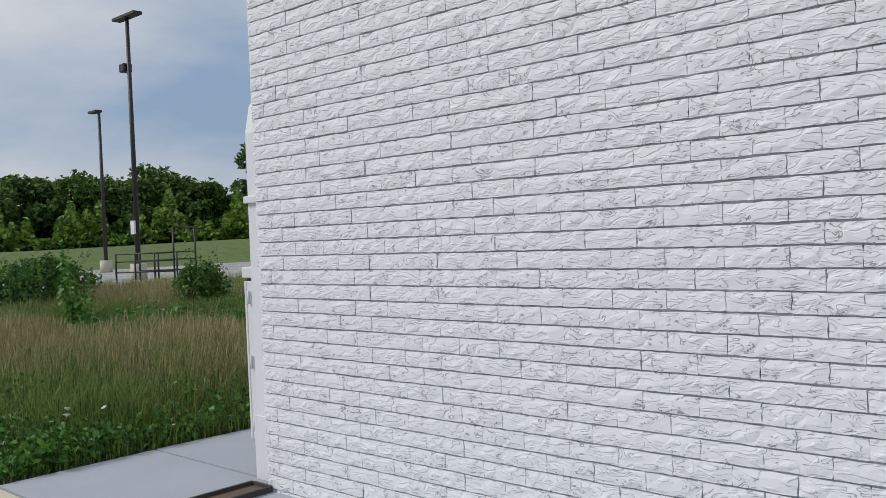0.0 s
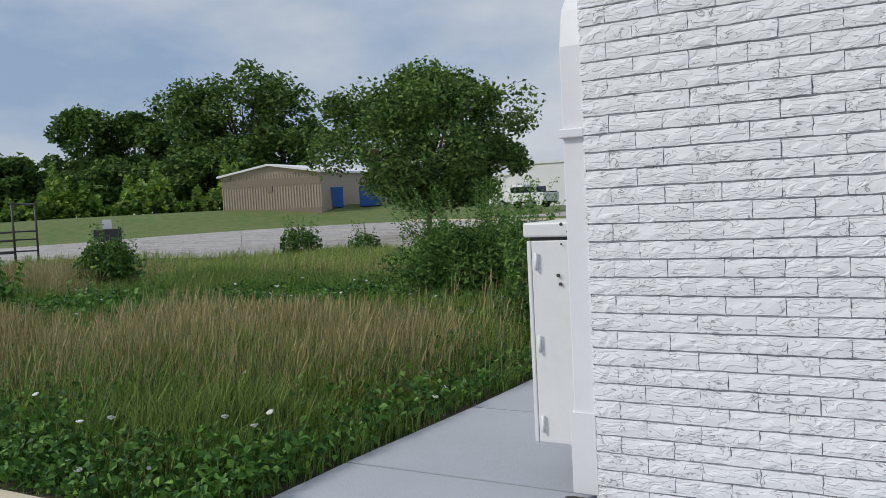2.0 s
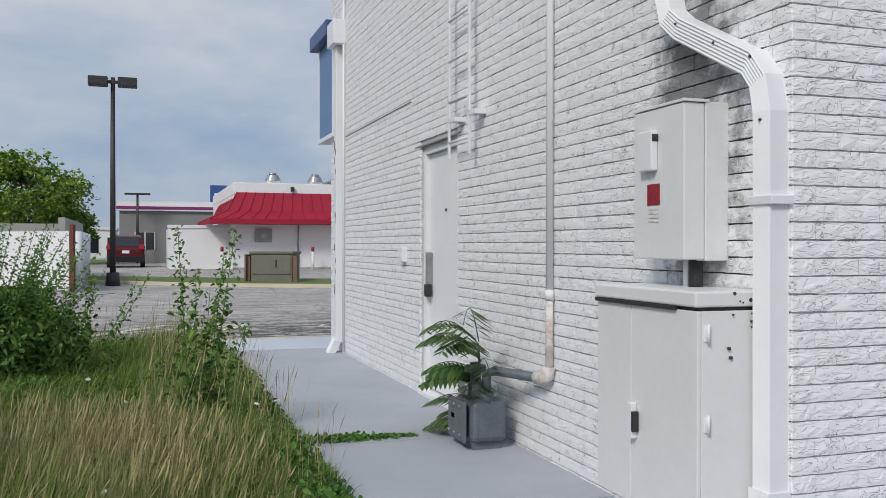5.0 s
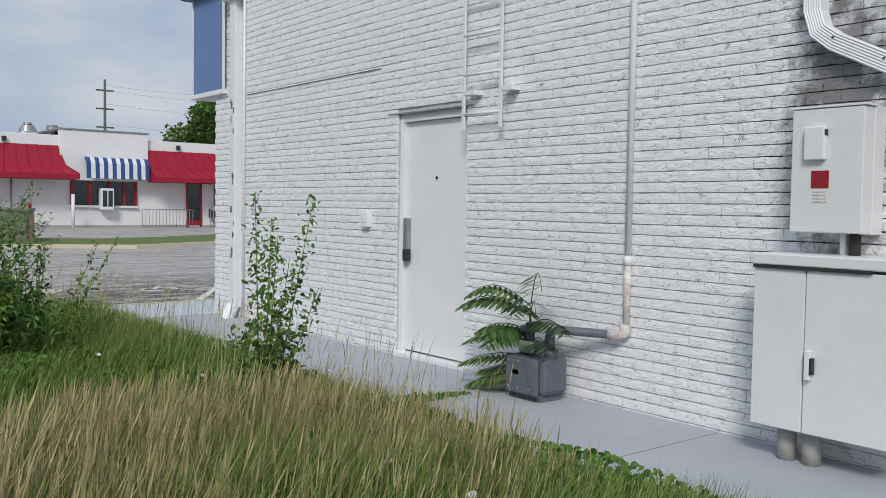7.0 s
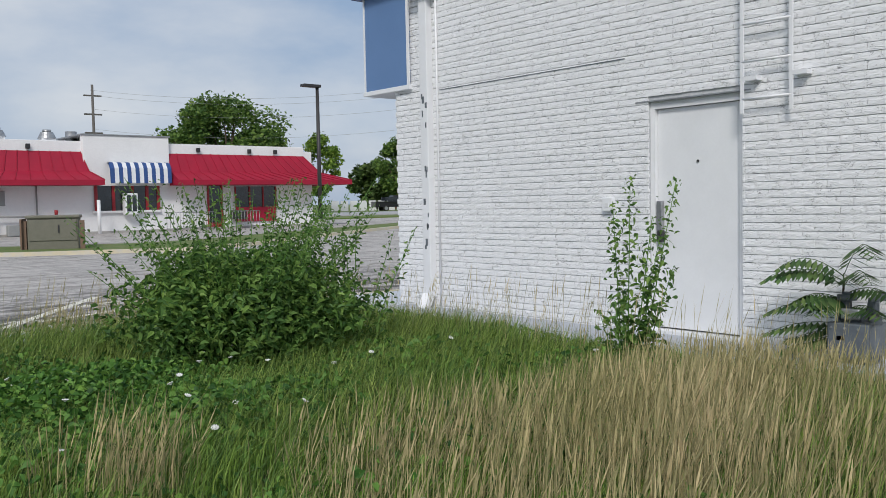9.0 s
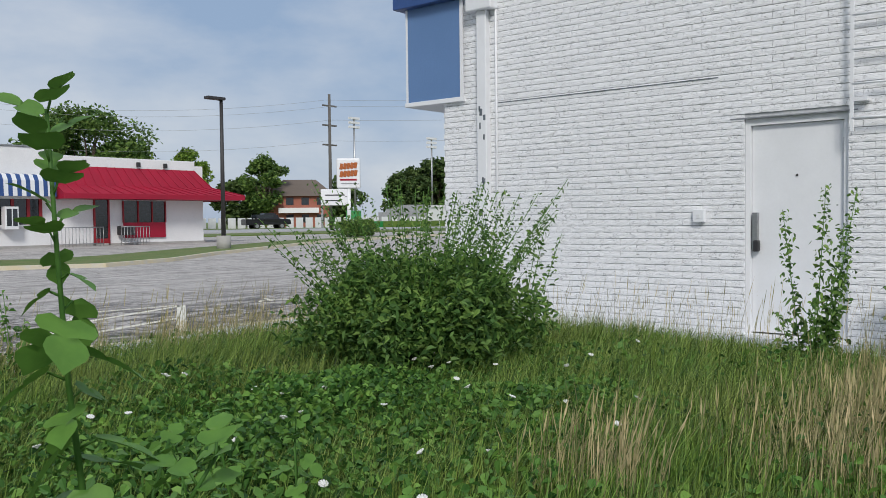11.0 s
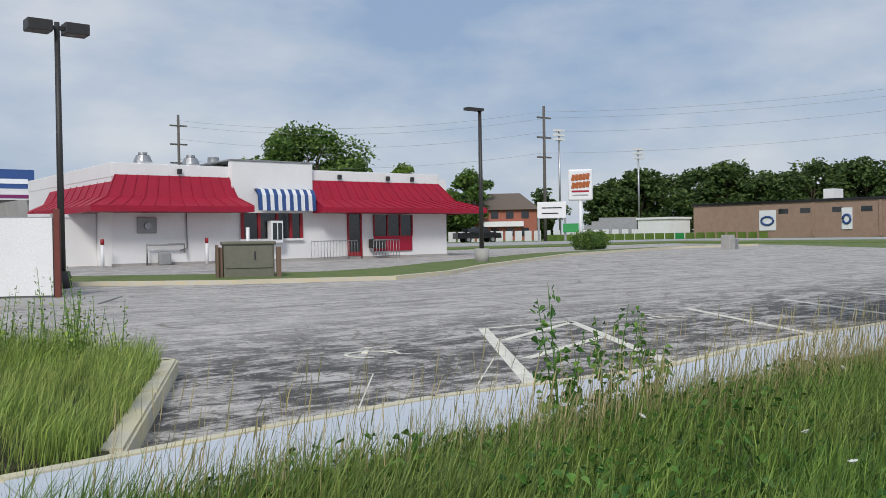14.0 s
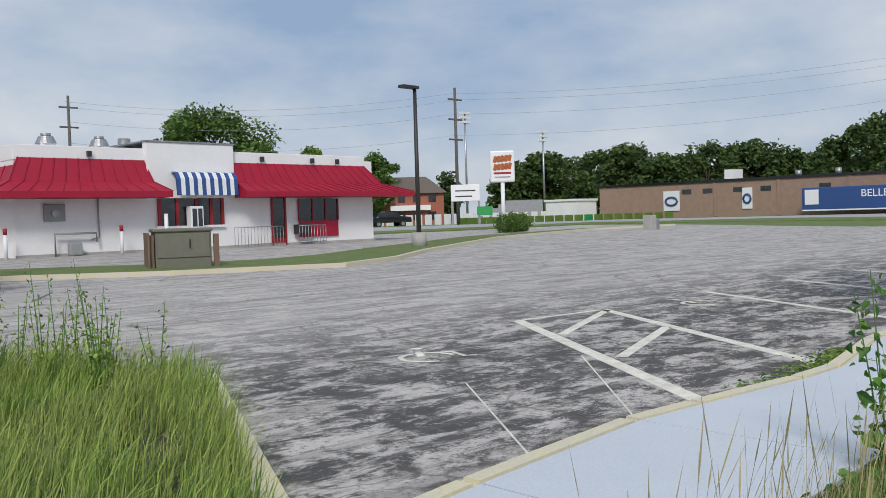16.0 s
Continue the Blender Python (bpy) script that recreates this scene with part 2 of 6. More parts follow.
M_LAWN = material("mown_lawn", (0.085, 0.15, 0.03), (0.2, 0.185, 0.08), rough=0.95, scale=1.6, fine=24, bump=0.8, grain=0.8)
M_SOIL = material("dry_soil", (0.06, 0.05, 0.03), (0.035, 0.04, 0.018), rough=0.95, scale=2)
M_BLUE = material("blue_panel", (0.12, 0.22, 0.42), (0.1, 0.19, 0.37), rough=0.5, scale=1.5, bump=0.02)
M_NAVY = material("navy_metal", (0.03, 0.08, 0.25), rough=0.4)
M_RED = material("red_metal_roof", (0.36, 0.003, 0.03), (0.27, 0.003, 0.024), rough=0.6, scale=1.5, bump=0.02)
M_REDD = material("dark_red_paint", (0.3, 0.012, 0.02), rough=0.5)
M_WALL = material("white_stucco", (0.8, 0.8, 0.81), (0.7, 0.7, 0.71), rough=0.8, scale=0.7, fine=30, bump=0.15, amount=0.4)
M_GLASS = material("dark_window_glass", (0.02, 0.025, 0.03), rough=0.08, bump=0.0, spec=0.8)
M_CONC = material("concrete", (0.4, 0.39, 0.37), (0.3, 0.29, 0.28), rough=0.9, scale=3)
M_BRONZE = material("bronze_pole_paint", (0.035, 0.033, 0.034), rough=0.5)
M_WOOD = material("weathered_wood", (0.2, 0.13, 0.09), (0.13, 0.09, 0.07), rough=0.85, stretch=(4, 4, 0.4))
M_GREYW = material("grey_stucco", (0.27, 0.265, 0.26), rough=0.85, scale=0.8)
M_PURPLE = material("magenta_stripe", (0.25, 0.03, 0.16), rough=0.5)
M_TAN = material("tan_metal_siding", (0.42, 0.34, 0.26), (0.36, 0.29, 0.22), rough=0.6, scale=0.8)
M_TAND = material("brown_metal_siding", (0.25, 0.19, 0.14), rough=0.6)
M_BRK2 = material("tan_brick", (0.34, 0.235, 0.18), (0.26, 0.17, 0.13), rough=0.9, scale=1.5, fine=8)
M_REDBR = material("red_brick", (0.36, 0.13, 0.09), (0.28, 0.1, 0.07), rough=0.9)
M_ROOFB = material("brown_shingles", (0.15, 0.12, 0.1), rough=0.9)
M_BINB = material("blue_bin_plastic", (0.02, 0.1, 0.38), rough=0.5)
M_BING = material("green_bin_plastic", (0.03, 0.3, 0.08), rough=0.5)
M_CARR = material("red_car_paint", (0.09, 0.004, 0.008), rough=0.2, bump=0)
M_CARK = material("dark_car_paint", (0.015, 0.015, 0.018), rough=0.2, bump=0)
M_RUB = material("tyre_rubber", (0.02, 0.02, 0.02), rough=0.9)
M_BARK = material("bark", (0.12, 0.09, 0.065), rough=0.95, scale=12)
M_TGREEN = material("transformer_green", (0.17, 0.165, 0.13), (0.13, 0.13, 0.1), rough=0.6)
M_ORANGE = material("orange_lettering", (0.42, 0.11, 0.02), rough=0.5)
M_ROAD = material("pale_road", (0.38, 0.38, 0.39), (0.33, 0.33, 0.34), rough=0.9, scale=0.3)
M_POLE = material("grey_pole_wood", (0.13, 0.12, 0.11), (0.09, 0.085, 0.08), rough=0.9)
M_GATE = material("brown_red_steel", (0.16, 0.035, 0.025), rough=0.6)
M_DULL = material("dull_grey_paint", (0.3, 0.31, 0.31), rough=0.6)
L_TREE = leafy("tree_leaves", (0.12, 0.21, 0.045), (0.06, 0.125, 0.03), scale=0.4)
L_TREE2 = leafy("bright_tree_leaves", (0.17, 0.28, 0.04), (0.09, 0.17, 0.03), scale=0.5)
L_WOOD = leafy("wood_leaves", (0.085, 0.14, 0.04), (0.04, 0.075, 0.024), scale=0.25)
L_BUSH = leafy("bush_leaves", (0.12, 0.23, 0.05), (0.05, 0.12, 0.03))
L_WEED = leafy("weed_leaves", (0.12, 0.26, 0.045), (0.05, 0.14, 0.025), scale=16)
L_AIL = leafy("ailanthus_leaves", (0.06, 0.14, 0.04), (0.12, 0.15, 0.05), scale=6)
L_CLOVER = leafy("ground_cover_leaves", (0.095, 0.22, 0.04), (0.05, 0.125, 0.025), scale=1.0, vary=0.65)
L_GRASS = leafy("green_grass", (0.12, 0.225, 0.04), (0.23, 0.27, 0.08), scale=1.1, vary=0.7)
L_DRY = leafy("dry_grass", (0.45, 0.39, 0.21), (0.24, 0.25, 0.08), scale=1.4, rough=0.8, vary=0.5)
L_ISLE = leafy("island_grass_blades", (0.22, 0.34, 0.07), (0.36, 0.37, 0.14), scale=1.3, vary=0.6)
M_PETAL = material("white_petals", (0.8, 0.8, 0.78), rough=0.8, bump=0)


# ---- helpers ----
def link_mesh(name, bm, mat, parent=None, label=""):
    me = bpy.data.meshes.new(name)
    bm.normal_update()
    bm.to_mesh(me)
    bm.free()
    for mm in (mat if isinstance(mat, (list, tuple)) else [mat]):
        me.materials.append(mm)
    ob = new(name, me)
    if parent is not None:
        ob.parent = parent
    if label:
        ob["label"] = label
    return ob


def part(name, bm, mat, parent, label=""):
    """Links a bmesh as one mesh object under a thing or part. Coordinates are those of the thing."""
    return link_mesh(name, bm, mat, parent, label)


def thing(name, label, category, m=None, group="", kind=""):
    ob = new(name)
    ob.empty_display_size = 0.2
    if m is not None:
        ob.matrix_basis = m
    return tagged(ob, label, category, group, kind)


def box(x0, y0, z0, x1, y1, z1, bevel=0.0, bm=None):
    b2 = bmesh.new()
    bmesh.ops.create_cube(b2, size=1.0)
    for v in b2.verts:
        v.co = Vector(((x0 + x1) / 2 + v.co.x * (x1 - x0), (y0 + y1) / 2 + v.co.y * (y1 - y0), (z0 + z1) / 2 + v.co.z * (z1 - z0)))
    if bevel:
        bmesh.ops.bevel(b2, geom=b2.edges[:], offset=bevel, segments=2, affect="EDGES", profile=0.5)
    return join(bm, b2)


def join(bm, b2):
    if bm is None:
        return b2
    me = bpy.data.meshes.new("t")
    b2.to_mesh(me)
    b2.free()
    bm.from_mesh(me)
    bpy.data.meshes.remove(me)
    return bm


def tube(points, r, seg=8, bm=None, r2=None, flat=1.0):
    """A round bar through points; r2: radius at its end; flat: ratio of its second half-axis."""
    bm = bm or bmesh.new()
    pts = [Vector(p) for p in points]
    rings = []
    for i, p in enumerate(pts):
        d = (pts[min(i + 1, len(pts) - 1)] - pts[max(i - 1, 0)]).normalized()
        up = Vector((0, 0, 1)) if abs(d.z) < 0.95 else Vector((0, 1, 0))
        a = d.cross(up).normalized()
        c = a.cross(d).normalized()
        rr = r if r2 is None else r + (r2 - r) * i / (len(pts) - 1)
        rings.append([bm.verts.new(p + (a * math.cos(k * math.tau / seg) + c * flat * math.sin(k * math.tau / seg)) * rr) for k in range(seg)])
    for q, s in zip(rings, rings[1:]):
        for k in range(seg):
            f = bm.faces.new((q[k], q[(k + 1) % seg], s[(k + 1) % seg], s[k]))
            f.smooth = True
    bm.faces.new(rings[0][::-1])
    bm.faces.new(rings[-1])
    return bm


def poly(points, z0, z1, bm=None):
    """A prism on a plan polygon."""
    bm = bm or bmesh.new()
    lo = [bm.verts.new((p[0], p[1], z0)) for p in points]
    hi = [bm.verts.new((p[0], p[1], z1)) for p in points]
    k = len(points)
    for i in range(k):
        bm.faces.new((lo[i], lo[(i + 1) % k], hi[(i + 1) % k], hi[i]))
    bm.faces.new(hi)
    bm.faces.new(lo[::-1])
    bmesh.ops.recalc_face_normals(bm, faces=bm.faces[:])
    return bm


def arrays(name, verts, faces, mat, parent=None):
    """A mesh from numpy arrays of triangles or quads."""
    me = bpy.data.meshes.new(name)
    faces = np.asarray(faces)
    k = faces.shape[1]
    me.vertices.add(len(verts))
    me.vertices.foreach_set("co", np.asarray(verts, dtype=np.float32).ravel())
    me.loops.add(faces.size)
    me.loops.foreach_set("vertex_index", faces.astype(np.int32).ravel())
    me.polygons.add(len(faces))
    me.polygons.foreach_set("loop_start", np.arange(0, faces.size, k, dtype=np.int32))
    me.update(calc_edges=True)
    me.validate()
    me.polygons.foreach_set("use_smooth", np.zeros(len(me.polygons), dtype=bool))
    me.materials.append(mat)
    ob = new(name, me)
    if parent is not None:
        ob.parent = parent
    return ob


def smooth(a, b, v):
    t = np.clip((v - a) / (b - a), 0, 1)
    return t * t * (3 - 2 * t)


def level(x, y):
    """Height of the paved ground."""
    return -0.15 + 0.27 * smooth(24, 41, y) + 0.35 * smooth(50, 80, np.hypot(x, y)) * smooth(-5, 5, x)


def mound(x, y):
    """Height of the unpaved ground: a grassy bank rises to the far left."""
    d, az = np.hypot(x, y), np.degrees(np.arctan2(-x, y))
    return level(x, y) - 0.05 + 1.35 * smooth(52, 63, d) * smooth(22, 34, az) * (1 - smooth(95, 115, az))


def at(az, dist, eye=(0.0, 0.0)):
    """A plan place by bearing (degrees left of north) and distance from an eye."""
    return eye[0] - math.sin(radians(az)) * dist, eye[1] + math.cos(radians(az)) * dist


def sheet(name, xs, ys, height, mat, lift=0.0):
    X, Y = np.meshgrid(xs, ys)
    Z = height(X, Y) + lift
    v = np.stack([X.ravel(), Y.ravel(), Z.ravel()], 1)
    nx, ny = len(xs), len(ys)
    i = (np.arange(ny - 1)[:, None] * nx + np.arange(nx - 1)[None, :]).ravel()
    return arrays(name, v, np.stack([i, i + 1, i + nx + 1, i + nx], 1), mat)


# ---- ground ----
far = np.array([-900, -500, -300, -200, -150])
xs = np.concatenate([far, np.arange(-120, 121, 3.0), -far[::-1]])
tagged(sheet("ground", xs, xs, mound, M_LAWN), "mown green lawn ground that reaches the horizon", "ground", kind="structure")
tagged(sheet("parking_lot", np.arange(-62, 47, 2.0), np.arange(-42, 58.1, 2.0), level, M_ASPH), "worn grey asphalt parking lot with streaked cracks", "parking lot", kind="structure")


def strip(name, line_a, line_b, step, z0, z1, mat, gap, label, category):
    """Paving between two edge lines, cut into slabs with open joints; each slab is a piece of its own."""
    root = thing(name, label, category, kind="structure")
    for i in range(len(line_a) - 1):
        a0, a1, b0, b1 = (Vector((*p, 0)) for p in (line_a[i], line_a[i + 1], line_b[i], line_b[i + 1]))
        k = max(1, round((a1 - a0).length / step))
        for j in range(k):
            u0, u1 = j / k + gap / max((a1 - a0).length, 0.01), (j + 1) / k - gap / max((a1 - a0).length, 0.01)
            q = [a0.lerp(a1, u0), a0.lerp(a1, u1), b0.lerp(b1, u1), b0.lerp(b1, u0)]
            slab = poly([(p.x, p.y) for p in q], z0, z1 + 0.003 * math.sin(7 * i + 3 * j))
            part("slab", slab, mat, root)
    return root


# side walk along the long wall, front walk, kerbs
joints = [-0.82, 0.1, 1.28, 2.87, 4.45, 6.05, 7.5, 8.27]
strip("pavement_side", [(0.0, y) for y in joints], [(-1.29 - 0.02 * math.sin(i * 2), y) for i, y in enumerate(joints)], 9, -0.2, 0.0, M_WALK, 0.006, "pale grey concrete sidewalk slabs beside the brick wall", "sidewalk")
strip("pavement_end", [(0.01, -0.82), (9.0, -0.82)], [(0.01, -0.01), (9.0, -0.01)], 1.5, -0.2, 0.0, M_WALK, 0.006, "pale grey concrete sidewalk slabs", "sidewalk")
kerb_line = [(-24, 9.1), (-9.0, 9.22), (-7.5, 9.4), (-6.1, 9.5), (-5.5, 9.44), (-4.4, 9.3), (-3.8, 9.28), (-3.0, 9.42), (-2.3, 9.55), (-1.2, 9.6), (1.0, 9.66), (14.0, 9.75)]
walk_back = [(p[0], 8.28) for p in kerb_line]
strip("pavement_front", walk_back, kerb_line, 1.6, -0.2, 0.0, M_WALKF, 0.004, "pale blue-grey painted concrete walk", "sidewalk")


def kerb(name, line, width, z0, z1, mat, label):
    root = thing(name, label, "kerb", kind="structure")
    for i in range(len(line) - 1):
        a, b = Vector((*line[i], 0)), Vector((*line[i + 1], 0))
        k = max(1, round((b - a).length / 2.4))
        nrm = Vector((-(b - a).y, (b - a).x, 0)).normalized() * width
        for j in range(k):
            p, q = a.lerp(b, j / k), a.lerp(b, (j + 1) / k - 0.003)
            bm = poly([(p.x, p.y), (q.x, q.y), ((q + nrm).x, (q + nrm).y), ((p + nrm).x, (p + nrm).y)], z0, z1)
            top = [e for e in bm.edges if all(v.co.z > z1 - 1e-4 for v in e.verts)]
            bmesh.ops.bevel(bm, geom=top, offset=0.02, segments=2, affect="EDGES")
            part("kerb_stone", bm, mat, root)
    return root


kerb("kerb_front", [(p[0], p[1] + 0.005) for p in kerb_line], 0.13, -0.3, 0.006, M_KERBW, "cream painted concrete kerb beside the front walk")
kerb("kerb_lot", [(-9, -1.0), (-1.3, -0.96), (9, -0.96)], 0.14, -0.3, 0.004, M_KERB, "faded yellow concrete kerb beside tall grass")
kerb("kerb_island", [(-8.32, 9.5), (-6.66, 12.9)], 0.16, -0.3, 0.0, M_KERBW, "chipped cream kerb of a grassy island")
kerb("kerb_island_end", [(-6.66, 12.9), (-7.5, 14.6), (-24, 15.2)], 0.16, -0.3, 0.0, M_KERBW, "chipped cream kerb of a grassy island")

# soil under the tall grass
for nm, pts in (("soil_bed", [(-13.5, -0.86), (-1.3, -0.83), (-1.32, 8.27), (-24, 8.27), (-24, 4)]), ("soil_island", [(-24, 9.3), (-8.42, 9.5), (-6.78, 12.9), (-7.6, 14.5), (-24, 15.1)])):
    tagged(link_mesh(nm, poly(pts, -0.2, -0.012), M_SOIL), "dry soil bed under tall grass", "soil", kind="structure")

# far verge with its kerb
verge_f = [(-30, 44), (-2.9, 30.1), (0.8, 27.9), (5.3, 26.3), (8.5, 27.6), (12, 30.0), (22.7, 35.7), (36, 39.5), (44, 38.5)]
verge_b = [(-30, 47.0), (-2.0, 33.2), (1.8, 31.4), (5.3, 30.4), (8.0, 31.0), (12, 33.0), (22.7, 37.9), (36, 40.6), (44, 39.2)]


def ribbon(name, la, lb, lift, mat, label, category, depth=0.25):
    bm = bmesh.new()
    rows_ = []
    for a, b in zip(la, lb):
        rows_.append([bm.verts.new((p[0], p[1], float(level(p[0], p[1])) + h)) for p, h in ((a, -depth), (a, lift), (b, lift), (b, -depth))])
    for r, s in zip(rows_, rows_[1:]):
        for k in range(3):
            bm.faces.new((r[k], r[k + 1], s[k + 1], s[k]))
    bmesh.ops.recalc_face_normals(bm, faces=bm.faces[:])
    return tagged(link_mesh(name, bm, mat), label, category, kind="structure")


ribbon("verge_lawn", verge_f, verge_b, 0.09, M_LAWN, "narrow mown grass verge", "grass verge")
ribbon("kerb_verge", [(p[0], p[1] - 0.2) for p in verge_f], [(p[0], p[1] - 0.01) for p in verge_f], 0.12, M_KERB, "faded yellow kerb of a grass verge", "kerb")
ribbon("verge_roadside", [(22, 53), (47, 47), (60, 26), (66, -40)], [(24, 57), (51, 50), (64, 27), (70, -40)], 0.06, M_LAWN, "mown roadside verge", "grass verge")
ribbon("road", [(-6, 78), (27, 60), (55, 50), (67, 28), (74, -60)], [(-2, 90), (33, 68), (63, 56), (75, 32), (83, -60)], 0.05, M_ROAD, "pale concrete road", "road")

# parking bay lines
def line_paint(name, a, b, w, label="worn cream parking bay line"):
    a, b = Vector((*a, 0)), Vector((*b, 0))
    nrm = Vector((-(b - a).y, (b - a).x, 0)).normalized() * w / 2
    bm = poly([((a + s).x, (a + s).y) for s in (nrm, -nrm)] + [((b + s).x, (b + s).y) for s in (-nrm, nrm)], -0.152, -0.145)
    return tagged(link_mesh(name, bm, M_LINE), label, "parking line", group="parking bay lines", kind="structure")


A_, B_, C_, D_ = (-1.91, 13.88), (-0.35, 13.7), (-2.96, 9.78), (-4.89, 9.75)
line_paint("bay_line", A_, D_, 0.14)
line_paint("bay_line", B_, C_, 0.13)
line_paint("bay_line", A_, B_, 0.06)
line_paint("bay_line", (-2.61, 12.67), (-0.42, 13.6), 0.11)
line_paint("bay_line", (-3.54, 11.31), (-1.52, 12.05), 0.11)
for y0 in (0.0, 0.1, 0.2):
    line_paint("bay_line", (2.6 + y0 * 28, 13.8 - y0), (0.25 + y0 * 28, 10.0 - y0), 0.11)
# thin scraped lines across the near bay
for p, q in (((-5.3, 11.56), (-6.72, 9.72)), ((-3.69, 11.64), (-5.72, 9.72))):
    line_paint("scraped_line", p, q, 0.013, "thin pale scraped line on asphalt")


def wheelchair_mark(x, y, rz):
    bm = bmesh.new()
    tube([(0.42 * math.cos(a * 0.36), 0.42 * math.sin(a * 0.36), 0) for a in range(1, 15)], 0.055, 6, bm, flat=0.05)
    tube([(-0.1, 0.1, 0), (-0.12, 0.75, 0)], 0.07, 6, bm, flat=0.05)
    tube([(-0.1, 0.45, 0), (0.4, 0.45, 0), (0.55, 0.0, 0), (0.75, 0.05, 0)], 0.05, 6, bm, flat=0.05)
    tube([(-0.12, 0.86, 0), (-0.12, 1.0, 0)], 0.09, 8, bm, flat=0.05)
    for v in bm.verts:
        v.co *= 0.62
    ob = link_mesh("bay_symbol", bm, M_LINE)
    ob.matrix_basis = pose(x, y, -0.146, 0, 0, rz)
    tagged(ob, "worn painted wheelchair symbol on asphalt", "parking symbol", group="parking bay lines", kind="structure")


wheelchair_mark(-4.55, 12.75, -40)
wheelchair_mark(1.0, 13.0, -30)

# ---- the white brick building ----
END = 8.45      # far end of the long wall
DY0, DY1, DTOP = 3.68, 4.64, 2.13   # doorway


def wall_piece(name, x0, y0, z0, x1, y1, z1, label):
    return tagged(link_mesh(name, box(x0, y0, z0, x1, y1, z1), M_MORTAR), label, "wall", kind="structure")


wlab = "white painted brick wall"
long_wall = thing("wall_west", wlab, "wall", kind="structure")
part("wall_core", box(0.004, 0.001, -0.2, 0.26, DY0, 4.7), M_MORTAR, long_wall)
part("wall_core", box(0.004, DY1, -0.2, 0.26, END - 0.001, 4.7), M_MORTAR, long_wall)
part("wall_core", box(0.004, DY0, DTOP, 0.26, DY1, 4.7), M_MORTAR, long_wall)
end_wall = thing("wall_south", wlab, "wall", kind="structure")
part("wall_core", box(0.262, 0.004, -0.2, 9.0, 0.26, 4.7), M_MORTAR, end_wall)
front_wall = thing("wall_north", wlab, "wall", kind="structure")
part("wall_core", box(0.262, END - 0.26, -0.2, 9.0, END - 0.014, 4.7), M_MORTAR, front_wall)
wall_piece("wall_east", 8.75, 0.262, -0.2, 9.0, END - 0.262, 4.7, "plain wall closing the building")
tagged(link_mesh("ceiling", box(-0.05, -0.05, 4.7, 9.05, END + 0.05, 4.85), M_GREYW), "flat roof slab", "roof", kind="structure")


# door
door = thing("door_1", "white painted steel service door, closed, in the brick wall", "door", kind="structure")
part("leaf", box(0.07, DY0 + 0.05, 0.05, 0.12, DY1 - 0.05, DTOP - 0.07, 0.004), M_WHITE, door)
fr = box(0.03, DY0, 0.0, 0.16, DY0 + 0.048, DTOP)
box(0.03, DY1 - 0.048, 0.0, 0.16, DY1, DTOP, bm=fr)
box(0.03, DY0 + 0.048, DTOP - 0.066, 0.16, DY1 - 0.048, DTOP, bm=fr)
part("door_frame", fr, M_WHITE, door)
part("lintel", box(-0.012, DY0 - 0.08, DTOP + 0.0, 0.02, DY1 + 0.14, DTOP + 0.012), M_STEEL, door, "rust-streaked steel lintel edge")
part("threshold", box(-0.03, DY0, -0.01, 0.16, DY1, 0.035, 0.006), M_WHITE, door)
part("handle_plate", box(0.02, DY1 - 0.12, 0.84, 0.069, DY1 - 0.065, 1.22, 0.006), M_STEEL, door, "grey steel latch guard")
hb = box(0.0, DY1 - 0.135, 0.84, 0.06, DY1 - 0.08, 0.95, 0.012)
part("lever", hb, M_BLACK, door, "black lever handle")
part("peephole", tube([(0.06, 4.16, 1.57), (0.072, 4.16, 1.57)], 0.012), M_BLACK, door)
part("hinge", box(0.058, DY0 + 0.035, 1.75, 0.072, DY0 + 0.06, 1.9), M_STEEL, door)

# blue fascia at the front
fas = thing("fascia_sign", "blue fascia panel box with white edging on the front corner", "sign fascia")
part("panel", box(-0.05, 8.14, 2.68, 6.0, 9.0, 3.86), M_BLUE, fas)
ed = box(-0.065, 8.1, 2.625, 6.0, 9.05, 2.68, 0.004)
box(-0.065, 8.1, 2.68, -0.045, 8.14, 3.86, bm=ed)
box(-0.058, 9.0, 2.68, -0.04, 9.03, 3.86, bm=ed)
part("edging", ed, M_WHITE, fas)
part("cap", box(-0.16, 8.05, 3.862, 6.1, 9.16, 4.05, 0.01), M_NAVY, fas, "navy metal cap")

# downspout at the near corner
def corrugated(pts, w, d, bm=None):
    """A ribbed rectangular spout through points that lie near the wall plane (y, z)."""
    bm = bm or bmesh.new()
    prof = []
    k = 14
    for i in range(k + 1):
        u = -w / 2 + w * i / k
        prof.append((u, -d - (0.006 if i % 2 else 0.0)))
    prof += [(w / 2, 0), (-w / 2, 0)]
    rings = []
    P = [Vector(p) for p in pts]
    for i, p in enumerate(P):
        t = (P[min(i + 1, len(P) - 1)] - P[max(i - 1, 0)]).normalized()
        nx = Vector((1, 0, 0))
        side = t.cross(nx).normalized()
        rings.append([bm.verts.new(p + side * u + nx * v) for u, v in prof])
    n = len(prof)
    for q, s in zip(rings, rings[1:]):
        for j in range(n):
            bm.faces.new((q[j], q[(j + 1) % n], s[(j + 1) % n], s[j]))
    bm.faces.new(rings[0][::-1])
    bm.faces.new(rings[-1])
    bmesh.ops.recalc_face_normals(bm, faces=bm.faces[:])
    return bm


